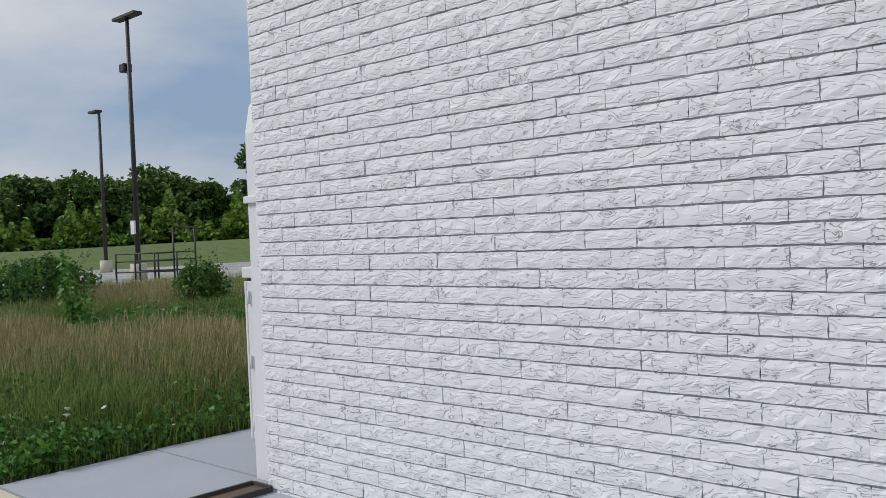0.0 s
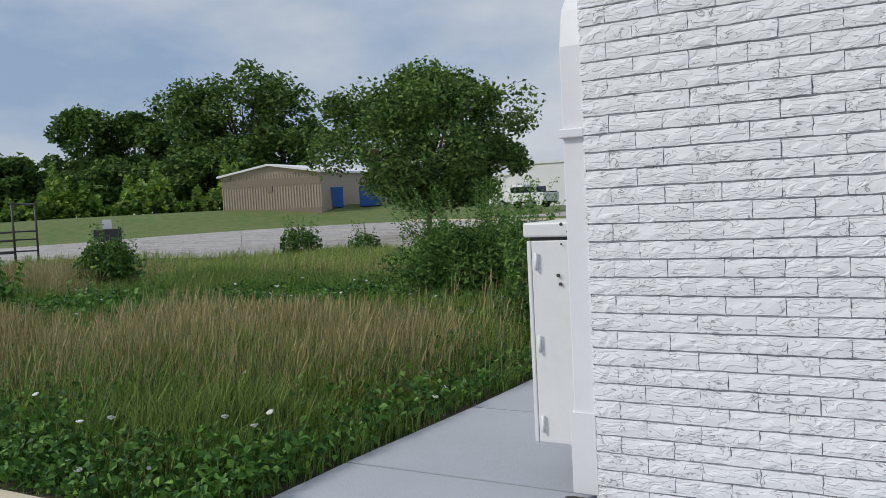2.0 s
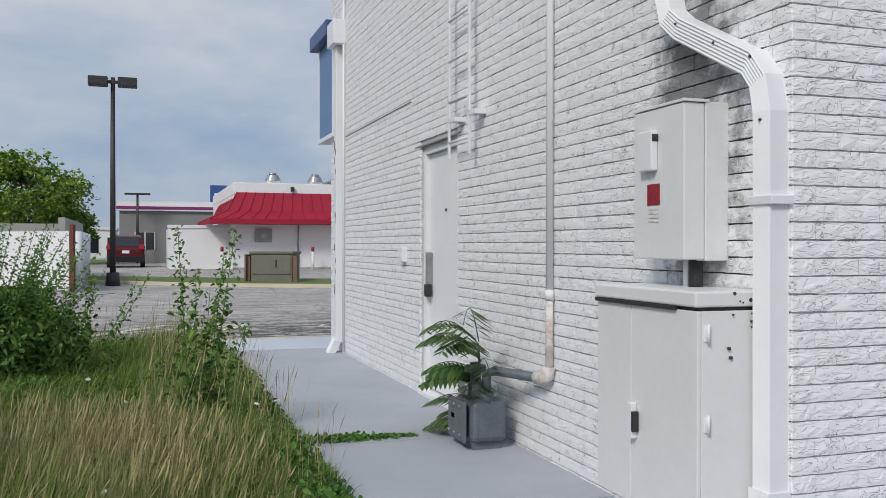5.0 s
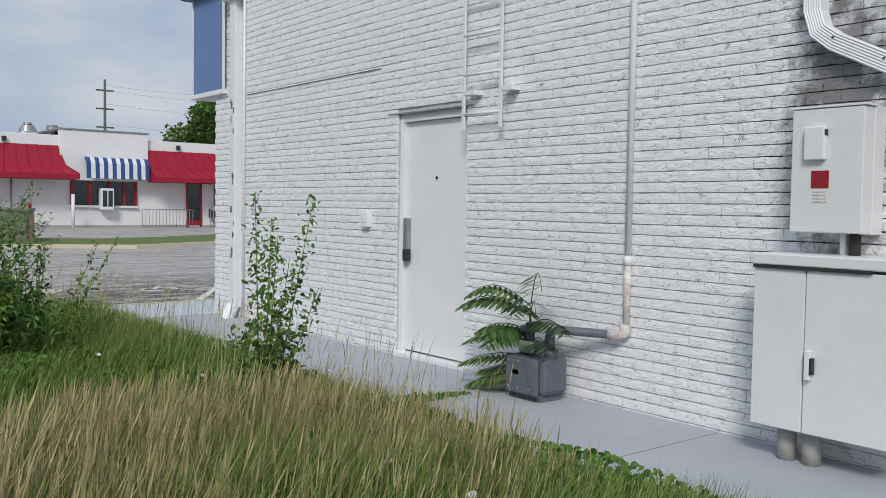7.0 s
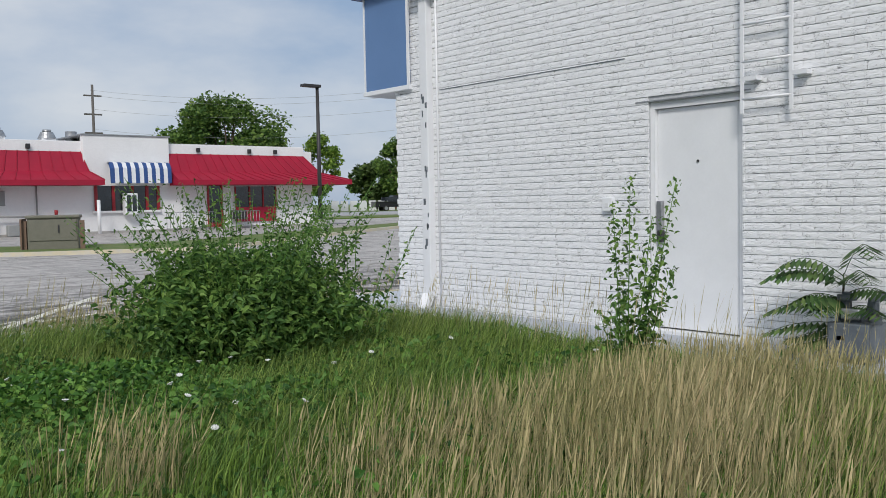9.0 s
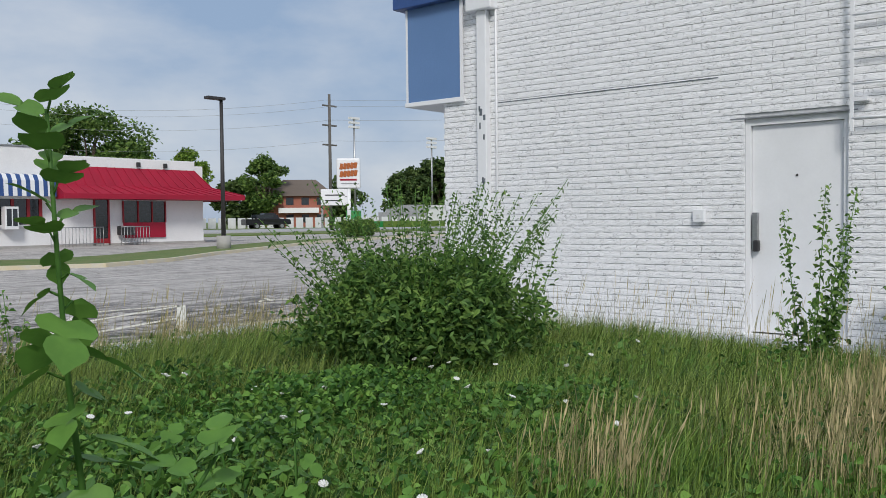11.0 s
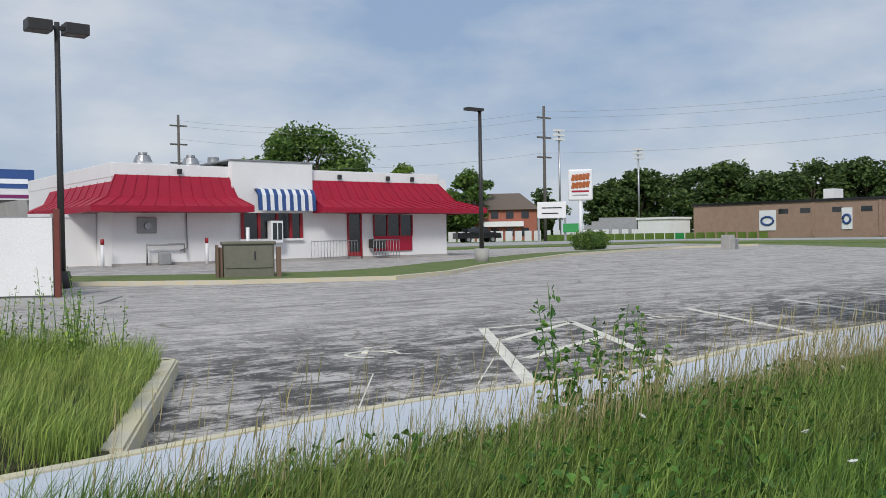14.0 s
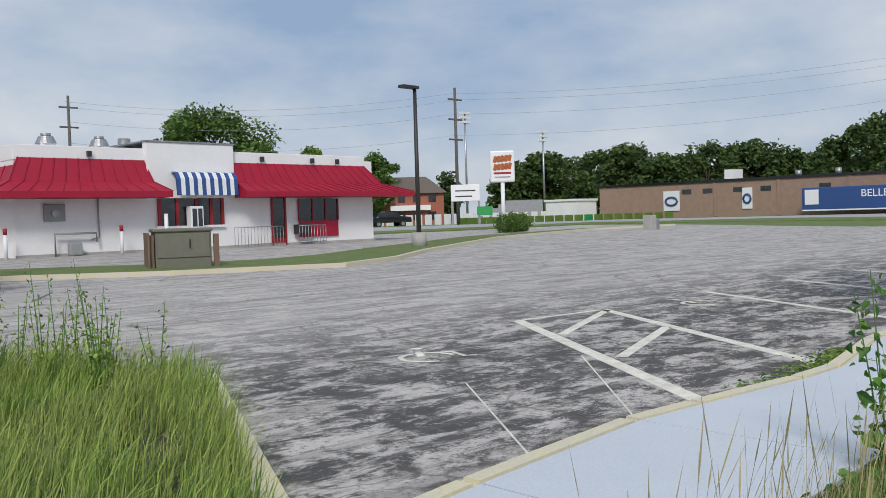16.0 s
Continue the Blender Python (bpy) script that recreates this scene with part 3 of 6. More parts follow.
sp = thing("downspout", "white ribbed metal downspout with offset bends at the wall corner", "downspout")
part("pipe", corrugated([(-0.005, 0.055, 0.3), (-0.005, 0.06, 1.78), (-0.005, 0.085, 1.9), (-0.005, 0.15, 1.98), (-0.005, 0.62, 2.22), (-0.005, 0.71, 2.29), (-0.005, 0.745, 2.4), (-0.005, 0.745, 4.65)], 0.1, 0.085), M_WHITE, sp)
part("shoe", corrugated([(-0.005, 0.055, 0.04), (-0.005, 0.055, 0.36)], 0.115, 0.1), M_WHITE, sp)
part("strap", box(-0.102, -0.012, 1.43, 0.0, 0.125, 1.465, 0.004), M_WHITE, sp)
for sy, sz in ((0.12, 2.0), (0.35, 2.1), (0.62, 2.24), (0.06, 1.75)):
    part("screw", tube([(-0.1, sy, sz), (-0.093, sy, sz)], 0.006, 6), M_BLACK, sp)

sp2 = thing("downspout", "white flaking metal downspout with a box head near the front corner", "downspout")
part("pipe", box(-0.1, 7.72, 0.12, -0.005, 7.86, 3.66, 0.01), M_WHITE, sp2)
part("outlet", corrugated([(-0.1, 7.8, -0.0), (-0.02, 7.79, 0.16)], 0.13, 0.09), M_WHITE, sp2)
part("head", box(-0.16, 7.6, 3.66, -0.004, 7.98, 3.95, 0.015), M_WHITE, sp2)
random.seed(4)
for i in range(14):
    z = random.uniform(0.6, 2.6)
    y = 7.72 + random.uniform(0.0, 0.1)
    cz = random.uniform(0.03, 0.09)
    part("bare_patch", box(-0.1025, y, z, -0.099, y + random.uniform(0.015, 0.045), z + cz, 0.001), M_METER, sp2, "dark patch of flaked paint")

def conduit(name, pts, r, mat, label):
    return tagged(link_mesh(name, tube(pts, r, 10), mat), label, "conduit")


conduit("conduit", [(-0.03, 7.62, 0.02), (-0.03, 7.62, 4.7)], 0.014, M_WHITE, "thin white conduit on the brick wall")
cd = thing("gas_riser", "white riser pipe with a rusted lower end on the brick wall", "pipe")
part("upper_pipe", tube([(-0.04, 1.99, 0.99), (-0.04, 1.99, 4.69)], 0.022, 12), M_WHITE, cd)
part("lower_pipe", tube([(-0.04, 1.99, 0.54), (-0.04, 1.99, 1.0)], 0.023, 12), M_RUST, cd, "rust-stained lower pipe")
part("coupling", tube([(-0.04, 1.99, 0.96), (-0.04, 1.99, 1.02)], 0.029, 12), M_WHITE, cd)
part("elbow", tube([(-0.04, 1.99, 0.57), (-0.045, 1.995, 0.52), (-0.06, 2.03, 0.5), (-0.07, 2.1, 0.495)], 0.04, 12), M_RUST, cd)

tagged(link_mesh("wall_crack", box(-0.0165, 4.9, 2.558, 0.0, 7.6, 2.566), M_METER), "long dark open joint in the brick wall", "crack", kind="structure")
# ladder
ladder = thing("wall_ladder", "white painted fixed steel ladder above the door", "ladder")
for y in (3.2, 3.63):
    part("rail", box(-0.1, y - 0.016, 1.93, -0.085, y + 0.016, 4.65, 0.003), M_WHITE, ladder)
for i in range(9):
    part("rung", tube([(-0.092, 3.2, 2.05 + i * 0.305), (-0.092, 3.63, 2.05 + i * 0.305)], 0.011, 8), M_WHITE, ladder)
for y in (3.17, 3.6):
    part("bracket", box(-0.1, y - 0.1, 2.2, -0.002, y + 0.02, 2.235), M_WHITE, ladder)

sb = thing("bell_box", "small white electrical box on the brick wall", "junction box")
part("body", box(-0.06, 5.03, 1.13, -0.004, 5.15, 1.26, 0.006), M_WHITE, sb)
part("button", box(-0.066, 5.07, 1.17, -0.058, 5.11, 1.21, 0.002), M_BOX, sb)

# electrical cabinet
cab = thing("utility_cabinet", "off-white steel utility cabinet with double doors on stub legs", "electrical cabinet")
CX, C0, C1 = -0.325, 0.125, 0.885
part("body", box(CX + 0.02, C0, 0.19, -0.03, C1, 1.03, 0.004), M_BOX, cab)
part("lid", box(CX - 0.012, C0 - 0.008, 1.045, -0.02, C1 + 0.01, 1.105, 0.008), M_BOX, cab)
# two black strips stand in for the shade in the open gap below the lid
part("lid_gap", box(CX + 0.012, C0 + 0.01, 1.03, -0.03, C1 - 0.01, 1.045), M_BLACK, cab)
part("drip_edge", box(CX - 0.016, C0 + 0.13, 1.028, CX + 0.01, C1 + 0.004, 1.044, 0.002), M_BLACK, cab, "black strip for the shade under the lid")
for a, b in ((C0 - 0.002, 0.592), (0.598, C1 + 0.002)):
    dd = part("cabinet_door", box(CX, a, 0.188, CX + 0.018, b, 1.03, 0.004), M_BOX, cab)
hd = box(CX - 0.03, 0.545, 0.47, CX - 0.002, 0.575, 0.62, 0.004)
part("handle", hd, M_WHITE, cab)
part("latch", box(CX - 0.032, 0.53, 0.5, CX - 0.003, 0.546, 0.585, 0.003), M_BLACK, cab)
for z in (0.27, 0.604, 0.945):
    hp = box(CX + 0.03, C0 - 0.005, z - 0.03, CX + 0.056, C0 + 0.001, z + 0.03, 0.002)
    tube([(CX + 0.045, C0 - 0.01, z - 0.036), (CX + 0.045, C0 - 0.01, z + 0.036)], 0.006, 8, hp)
    part("hinge", hp, M_WHITE, cab)
for y in (0.6, 0.74):
    part("leg", tube([(-0.2, y, 0.0), (-0.2, y, 0.19)], 0.05, 14), M_CONC, cab, "peeling concrete stub leg")
part("leg", tube([(-0.09, 0.16, 0.0), (-0.09, 0.16, 0.19)], 0.018, 10), M_WHITE, cab)
random.seed(9)
for i in range(12):
    x, z, s = random.uniform(-0.2, -0.04), random.choice([1.0, 0.98, 1.07, 1.08, 0.87, 0.9]) + random.uniform(-0.02, 0.02), random.uniform(0.003, 0.009)
    part("paint_chip", tube([(x, C0 - 0.0095, z), (x, C0 - 0.001, z)], s, 6), M_CHIP, cab)
part("paint_chip", box(-0.075, C0 - 0.004, 0.83, -0.06, C0 + 0.001, 0.86, 0.003), M_CHIP, cab)

mt = thing("meter_box", "off-white steel meter box with a red sticker on stained brick", "electrical box")
part("body", box(-0.115, 0.37, 1.215, -0.004, 0.765, 1.865, 0.004), M_BOX, mt)
part("cover", box(-0.216, 0.375, 1.22, -0.117, 0.76, 1.86, 0.006), M_BOX, mt)
part("top_flange", box(-0.222, 0.366, 1.862, -0.1, 0.77, 1.874, 0.002), M_BOX, mt)
part("meter_cover", box(-0.25, 0.565, 1.595, -0.217, 0.675, 1.765, 0.006), M_WHITE, mt)
part("seal", box(-0.246, 0.56, 1.72, -0.217, 0.572, 1.75, 0.003), M_BLACK, mt)
part("sticker", box(-0.219, 0.55, 1.45, -0.215, 0.645, 1.54), M_REDD, mt, "faded red square sticker")
for i in range(4):
    part("small_print", box(-0.2185, 0.56, 1.43 - i * 0.018, -0.215, 0.635, 1.438 - i * 0.018), M_RUST, mt)
for y, r in ((0.46, 0.03), (0.52, 0.018)):
    part("conduit", tube([(-0.1, y, 1.09), (-0.1, y, 1.22)], r, 10), M_WHITE if r < 0.02 else M_BLACK, mt)

# gas meter
gm = thing("gas_meter", "grey diaphragm gas meter standing on the walk with a grey pipe", "gas meter")
part("body", box(-0.36, 2.42, 0.05, -0.12, 2.76, 0.31, 0.035), M_METER, gm)
part("front_case", box(-0.4, 2.5, 0.07, -0.35, 2.74, 0.29, 0.02), M_METER, gm)
part("top_case", box(-0.33, 2.52, 0.3, -0.18, 2.68, 0.4, 0.03), M_METER, gm)
part("flange", box(-0.405, 2.44, 0.05, -0.385, 2.75, 0.31, 0.015), M_METER, gm)
for y in (2.47, 2.71):
    part("union", tube([(-0.24, y, 0.29), (-0.24, y, 0.36)], 0.045, 8), M_METER, gm)
    part("nipple", tube([(-0.24, y, 0.35), (-0.24, y, 0.46)], 0.026, 10), M_METER, gm)
part("dial", box(-0.365, 2.53, 0.33, -0.335, 2.67, 0.41, 0.01), M_STEEL, gm, "pale glass dial")
part("label_plate", box(-0.405, 2.62, 0.18, -0.398, 2.68, 0.21), M_WHITE, gm)
part("base_foot", box(-0.34, 2.46, 0.0, -0.14, 2.72, 0.06), M_METER, gm)
part("inlet_pipe", tube([(-0.07, 2.08, 0.495), (-0.2, 2.44, 0.495), (-0.23, 2.5, 0.47), (-0.235, 2.51, 0.38)], 0.03, 12), M_METER, gm)
part("outlet_pipe", tube([(-0.24, 2.68, 0.38), (-0.24, 2.68, 0.52)], 0.035, 12), M_METER, gm)
part("regulator", tube([(-0.24, 2.68, 0.46), (-0.24, 2.68, 0.5)], 0.07, 16), M_METER, gm)
for sy in (2.52, 2.62, 2.72):
    for sz in (0.09, 0.27):
        part("bolt", tube([(-0.412, sy, sz), (-0.398, sy, sz)], 0.01, 6), M_STEEL, gm)

# drain channel from the downspout across the walk
eg = thing("drain_channel", "dark rusty steel drain channel across the walk at the wall corner", "steel channel")
part("rail", box(-0.13, -0.8, 0.0, -0.115, -0.02, 0.03, 0.003), M_CHIP, eg)
part("rail", box(0.035, -0.8, 0.0, 0.05, -0.02, 0.03, 0.003), M_CHIP, eg)
part("end_rail", box(-0.115, -0.025, 0.0, 0.035, -0.013, 0.03, 0.003), M_CHIP, eg)
part("bed", box(-0.115, -0.8, 0.0, 0.035, -0.025, 0.01), material("rusted_channel_bed", (0.12, 0.085, 0.06), (0.2, 0.11, 0.06), rough=0.9, scale=14), eg, "rusted litter-strewn channel bed")


# ---- red-roofed burger restaurant across the lot ----
FY, BZ = 41.0, 0.1
rest = thing("restaurant", "white drive-in restaurant with red metal mansard roof, closed", "restaurant")
part("wall", box(1.9, FY + 0.02, BZ - 0.3, 19.2, FY + 13, 4.1), M_WALL, rest)
part("parapet", box(1.88, FY - 0.02, 3.75, 18.7, FY + 13.05, 4.33, 0.02), M_WALL, rest)
part("bay_front", box(7.0, FY - 0.25, 2.3, 11.05, FY + 0.1, 4.6, 0.02), M_WALL, rest, "raised white stucco front bay")
part("coping", box(6.95, FY - 0.3, 4.6, 11.1, FY + 6, 4.66), M_STEEL, rest)
part("base_band", box(1.85, FY - 0.06, BZ - 0.2, 19.25, FY + 0.02, BZ + 0.12), M_CONC, rest)


def mansard(x0, x1, xe0, xe1, ends):
    """A seamed mansard: steep upper slope, flat lower skirt, deep fascia. xe: ends of the eave."""
    prof = [(FY - 0.05, 3.85), (FY - 0.45, 2.95), (FY - 1.2, 2.55), (FY - 1.2, 2.32), (FY - 0.02, 2.3)]
    k = 0
    bm = bmesh.new()
    def X(i, side):
        f = (0.0, 0.35, 1.0, 1.0, 1.0)[i]
        a, b = (x0, xe0) if side == 0 else (x1, xe1)
        return a + (b - a) * f
    L = [bm.verts.new((X(i, 0), p[0], p[1])) for i, p in enumerate(prof)]
    R = [bm.verts.new((X(i, 1), p[0], p[1])) for i, p in enumerate(prof)]
    for i in range(4):
        bm.faces.new((L[i], L[i + 1], R[i + 1], R[i]))
    if ends:
        for side, S in ((0, L), (1, R)):
            if ends[side]:
                B = [bm.verts.new((v.co.x, FY + 9.0, v.co.z)) for v in S]
                for i in range(4):
                    bm.faces.new((S[i], S[i + 1], B[i + 1], B[i]))
            else:
                bm.faces.new(S)
    bmesh.ops.recalc_face_normals(bm, faces=bm.faces[:])
    roof = part("roof", bm, M_RED, rest, "red standing-seam metal mansard")
    n = int((x1 - x0) / 0.42)
    for j in range(n + 1):
        u = j / n
        pts = [(X(i, 0) + (X(i, 1) - X(i, 0)) * u, prof[i][0] - 0.012, prof[i][1] + 0.012) for i in range(3)]
        part("seam", tube(pts, 0.02, 4), M_RED, roof)
    if ends and ends[0]:
        for j in range(9):
            pts = [(X(i, 0) - 0.012, prof[i][0] + (FY + 8.5 - prof[i][0]) * (j / 9), prof[i][1] + 0.012) for i in range(3)]
            part("seam", tube(pts, 0.02, 4), M_RED, roof)
    return roof


mansard(2.05, 6.95, 0.7, 7.6, (True, False))
mansard(11.05, 18.6, 11.05, 21.0, (False, True))
aw = thing("awning", "blue and white striped awning over a serving window", "awning")
n = 15
for i in range(n):
    bm = bmesh.new()
    a, b = 8.05 + 2.9 * i / n, 8.05 + 2.9 * (i + 1) / n
    rows_ = [[bm.verts.new((x, y, z)) for x in (a, b)] for y, z in ((FY - 0.27, 3.4), (FY - 0.5, 3.36), (FY - 0.68, 3.1), (FY - 0.72, 2.4), (FY - 0.67, 2.4), (FY - 0.62, 3.06), (FY - 0.47, 3.3), (FY - 0.26, 3.34))]
    for r, s in zip(rows_, rows_[1:]):
        bm.faces.new((r[0], r[1], s[1], s[0]))
    part("stripe", bm, M_NAVY if i % 2 == 0 else M_WHITE, aw)
# window strip under the awning, door, right window
sw = thing("serving_window", "dark red framed serving windows under the awning", "window", kind="structure")
part("pane", box(7.55, FY - 0.03, 1.15, 10.5, FY + 0.015, 2.3), M_GLASS, sw)
for x in (7.5, 8.3, 9.2, 9.9, 10.45):
    part("mullion", box(x, FY - 0.08, 1.1, x + 0.14, FY - 0.03, 2.3), M_REDD, sw)
part("sill", box(7.4, FY - 0.12, 1.05, 10.6, FY - 0.03, 1.15), M_WALL, sw)
part("hatch_frame", box(8.75, FY - 0.5, 0.95, 9.35, FY - 0.1, 1.95, 0.03), M_WHITE, sw, "white pass-through hatch")
part("hatch_pane", box(8.82, FY - 0.51, 1.1, 9.28, FY - 0.49, 1.85), M_GLASS, sw)
part("hatch_bar", box(9.03, FY - 0.53, 1.1, 9.07, FY - 0.5, 1.85), M_WHITE, sw)
dr = thing("door_2", "dark glazed restaurant door with a red frame", "door", kind="structure")
part("pane", box(13.15, FY - 0.02, BZ, 13.8, FY + 0.015, 2.3), M_GLASS, dr)
for x in (13.05, 13.78):
    part("jamb", box(x, FY - 0.06, BZ, x + 0.09, FY - 0.01, 2.3), M_REDD, dr)
part("kick_panel", box(13.14, FY - 0.05, BZ, 13.78, FY - 0.021, 0.45), M_REDD, dr)
w2 = thing("window_2", "dark window above a red panel", "window", kind="structure")
part("pane", box(14.6, FY - 0.02, 1.2, 16.9, FY + 0.015, 2.25), M_GLASS, w2)
part("panel", box(14.6, FY - 0.06, 0.45, 16.9, FY + 0.012, 1.2), M_RED, w2)
for x in (14.55, 15.35, 16.12, 16.87):
    part("mullion", box(x, FY - 0.07, 1.2, x + 0.07, FY - 0.02, 2.25), M_REDD, w2)
part("bench", box(14.2, FY - 0.6, 0.6, 14.9, FY - 0.1, 1.05, 0.03), M_BLACK, w2, "black box below the window")
rl = thing("railing", "grey steel railing beside the restaurant door", "railing")
for x0, x1 in ((10.5, 13.0), (13.9, 15.4)):
    part("top_rail", tube([(x0, FY - 1.0, 1.0), (x1, FY - 1.0, 1.0)], 0.025, 6), M_STEEL, rl)
    part("bottom_rail", tube([(x0, FY - 1.0, 0.25), (x1, FY - 1.0, 0.25)], 0.02, 6), M_STEEL, rl)
    k = int((x1 - x0) / 0.16)
    for i in range(k + 1):
        x = x0 + (x1 - x0) * i / k
        part("baluster", tube([(x, FY - 1.0, 0.02), (x, FY - 1.0, 1.0)], 0.014, 5), M_STEEL, rl)


def roof_vent(x, y, h):
    v = thing("roof_vent", "spun aluminium roof exhaust fan", "roof vent", pose(x, y, 4.33), group="roof vents")
    part("base", box(-0.3, -0.3, -0.4, 0.3, 0.3, h), M_WALL, v)
    bm = bmesh.new()
    bmesh.ops.create_cone(bm, cap_ends=True, segments=20, radius1=0.42, radius2=0.28, depth=0.3, matrix=Matrix.Translation((0, 0, h + 0.15)))
    part("hood", bm, M_STEEL, v)
    part("cap", tube([(0, 0, h + 0.3), (0, 0, h + 0.42)], 0.2, 14), M_STEEL, v)


roof_vent(4.1, FY + 2.5, 0.28)
roof_vent(6.3, FY + 2.5, 0.25)
bm = bmesh.new()
tube([(7.4, FY + 2.5, 3.9), (7.4, FY + 2.5, 4.95)], 0.3, 16, bm, r2=0.26)
tagged(link_mesh("roof_duct", bm, M_STEEL), "short round galvanised metal roof duct", "roof vent")
for x in (4.7, 12.6, 15.4, 16.9):
    fl = thing("flood_light", "small dark flood light on the parapet", "flood light", pose(x, FY - 0.04, 4.05), group="parapet flood lights")
    part("head", box(-0.09, -0.16, -0.12, 0.09, -0.02, 0.1, 0.02), M_BLACK, fl)
    part("arm", box(-0.02, -0.03, -0.03, 0.02, 0.06, 0.03), M_BLACK, fl)
for x, y in ((1.3, FY - 0.6), (5.6, FY - 0.7)):
    b_ = thing("bollard", "white bollard with a dark red cap", "bollard", pose(x, y, 0.05), group="bollards by the restaurant")
    part("post", tube([(0, 0, 0), (0, 0, 0.95)], 0.07, 10), M_WHITE, b_)
    part("cap", tube([(0, 0, 0.95), (0, 0, 1.18)], 0.075, 10), M_REDD, b_)
b_ = thing("bollard", "plain white bollard before the serving window", "bollard", pose(7.35, FY - 1.0, 0.05), group="bollards by the restaurant")
part("post", tube([(0, 0, 0), (0, 0, 1.6)], 0.08, 10), M_WHITE, b_)
em = thing("electric_meter", "grey electric meter panel on the white wall", "electric meter", pose(3.3, FY, 0))
part("panel", box(-0.4, -0.1, 1.45, 0.4, 0.01, 2.1, 0.02), M_DULL, em)
part("dial", tube([(0, -0.18, 1.75), (0, -0.09, 1.75)], 0.14, 14), M_STEEL, em)
part("conduit", tube([(1.7, -0.04, 2.3), (1.7, -0.04, 0.8), (1.4, -0.04, 0.7)], 0.035, 6), M_DULL, em)
gmr = thing("gas_meter", "grey gas meter on the restaurant wall", "gas meter", pose(3.9, FY - 0.35, 0.02))
part("case", box(-0.25, -0.15, 0.1, 0.25, 0.15, 0.62, 0.06), M_DULL, gmr)
part("pipe", tube([(-0.7, 0.1, 0), (-0.7, 0.1, 0.95), (0.9, 0.1, 0.95), (0.9, 0.1, 0.6)], 0.045, 8), M_DULL, gmr)
part("foot", tube([(0, 0, -0.02), (0, 0, 0.12)], 0.05, 8), M_STEEL, gmr)
anx = thing("service_yard_wall", "white plastered service yard wall beside the restaurant", "wall")
part("wall", box(-1.0, FY + 2.0, -0.1, 1.88, FY + 2.2, 2.15), M_WALL, anx)
part("wall", box(-1.0, FY + 2.2, -0.1, -0.8, FY + 8, 2.15), M_WALL, anx)
part("coping", box(-1.1, FY + 1.94, 2.15, 1.88, FY + 2.26, 2.3), M_WHITE, anx)


# ---- trees and plants ----
def leaf_cloud(rng, centres, size, aspect=0.6, up=0.3, shaped=False):
    """Small folded leaves, four vertices and two triangles each, at the given centres."""
    k = len(centres)
    d = rng.normal(size=(k, 3))
    d[:, 2] = d[:, 2] * 0.6 - up * 0.4
    d /= np.linalg.norm(d, axis=1)[:, None]
    n = rng.normal(size=(k, 3))
    n[:, 2] += 0.8
    s = np.cross(d, n)
    s /= np.linalg.norm(s, axis=1)[:, None] + 1e-9
    L = size * rng.uniform(0.6, 1.3, k)[:, None]
    fold = np.cross(s, d) * L * 0.12
    if shaped:
        w = s * L * aspect * 0.5
        droop = np.array([0, 0, -0.22]) * L
        v = np.stack([centres - d * L * 0.5, centres - d * L * 0.22 + w * 0.85 + fold, centres + d * L * 0.1 + w * 0.8 + fold, centres + d * L * 0.55 + droop, centres + d * L * 0.1 - w * 0.8 + fold, centres - d * L * 0.22 - w * 0.85 + fold], 1).reshape(-1, 3)
        i = np.arange(k) * 6
        return v, np.concatenate([np.stack([i + p, i + q, i + r_], 1) for p, q, r_ in ((0, 1, 2), (0, 2, 3), (0, 3, 4), (0, 4, 5))])
    v = np.stack([centres - d * L * 0.5, centres + s * L * aspect * 0.5 + fold, centres + d * L * 0.5, centres - s * L * aspect * 0.5 + fold], 1).reshape(-1, 3)
    i = np.arange(k) * 4
    f = np.concatenate([np.stack([i, i + 1, i + 2], 1), np.stack([i, i + 2, i + 3], 1)])
    return v, f


def tree(x, y, h, r, seed, leaves=5000, size=0.3, mat=None, low=0.2, label="broad green leafy tree", lobes=30, base=None, squash=1.0, lobe=(0.23, 0.42)):
    rng = np.random.default_rng(seed)
    lobes = int(lobes * 1.4)
    z0 = float(mound(np.array(x), np.array(y))) if base is None else base
    t = thing("tree", label, "tree", pose(x, y, z0 - 0.05))
    tr = bmesh.new()
    top = h * 0.75
    lean = rng.uniform(-0.03, 0.03, 2) * h
    tube([(0, 0, 0), (lean[0] * 0.3, lean[1] * 0.3, h * 0.25), (lean[0], lean[1], top)], 0.035 * h * 0.55, 8, tr, r2=0.03)
    mid = h * (1 + low) / 2
    cen = []
    for i in range(lobes):
        a, u = rng.uniform(0, math.tau), rng.uniform(-1, 1)
        ring = math.sqrt(max(0.0, 1 - (abs(u) ** 1.7))) * r * rng.uniform(0.4, 0.92)
        c = np.array([math.cos(a) * ring + lean[0], math.sin(a) * ring + lean[1], mid + u * h * (1 - low) / 2 * 0.82 * squash])
        cen.append((c, r * rng.uniform(*lobe)))
        if i % 3 == 0:
            tube([(lean[0] * 0.4, lean[1] * 0.4, min(h * 0.3, c[2] * 0.5)), tuple(c * np.array([0.5, 0.5, 0.85])), tuple(c)], 0.012 * h, 5, tr, r2=0.015)
    part("trunk", tr, M_BARK, t)
    pts = []
    for c, q in cen:
        k = int(leaves / lobes)
        d = rng.normal(size=(k, 3))
        d /= np.linalg.norm(d, axis=1)[:, None]
        d[:, 2] *= 0.8
        pts.append(c + d * q * (rng.uniform(0.25, 1.0, k)[:, None] ** 0.5) * rng.uniform(0.7, 1.1, k)[:, None])
    v, f = leaf_cloud(rng, np.concatenate(pts), size)
    arrays("crown", v, f, mat or L_TREE, t)
    return t


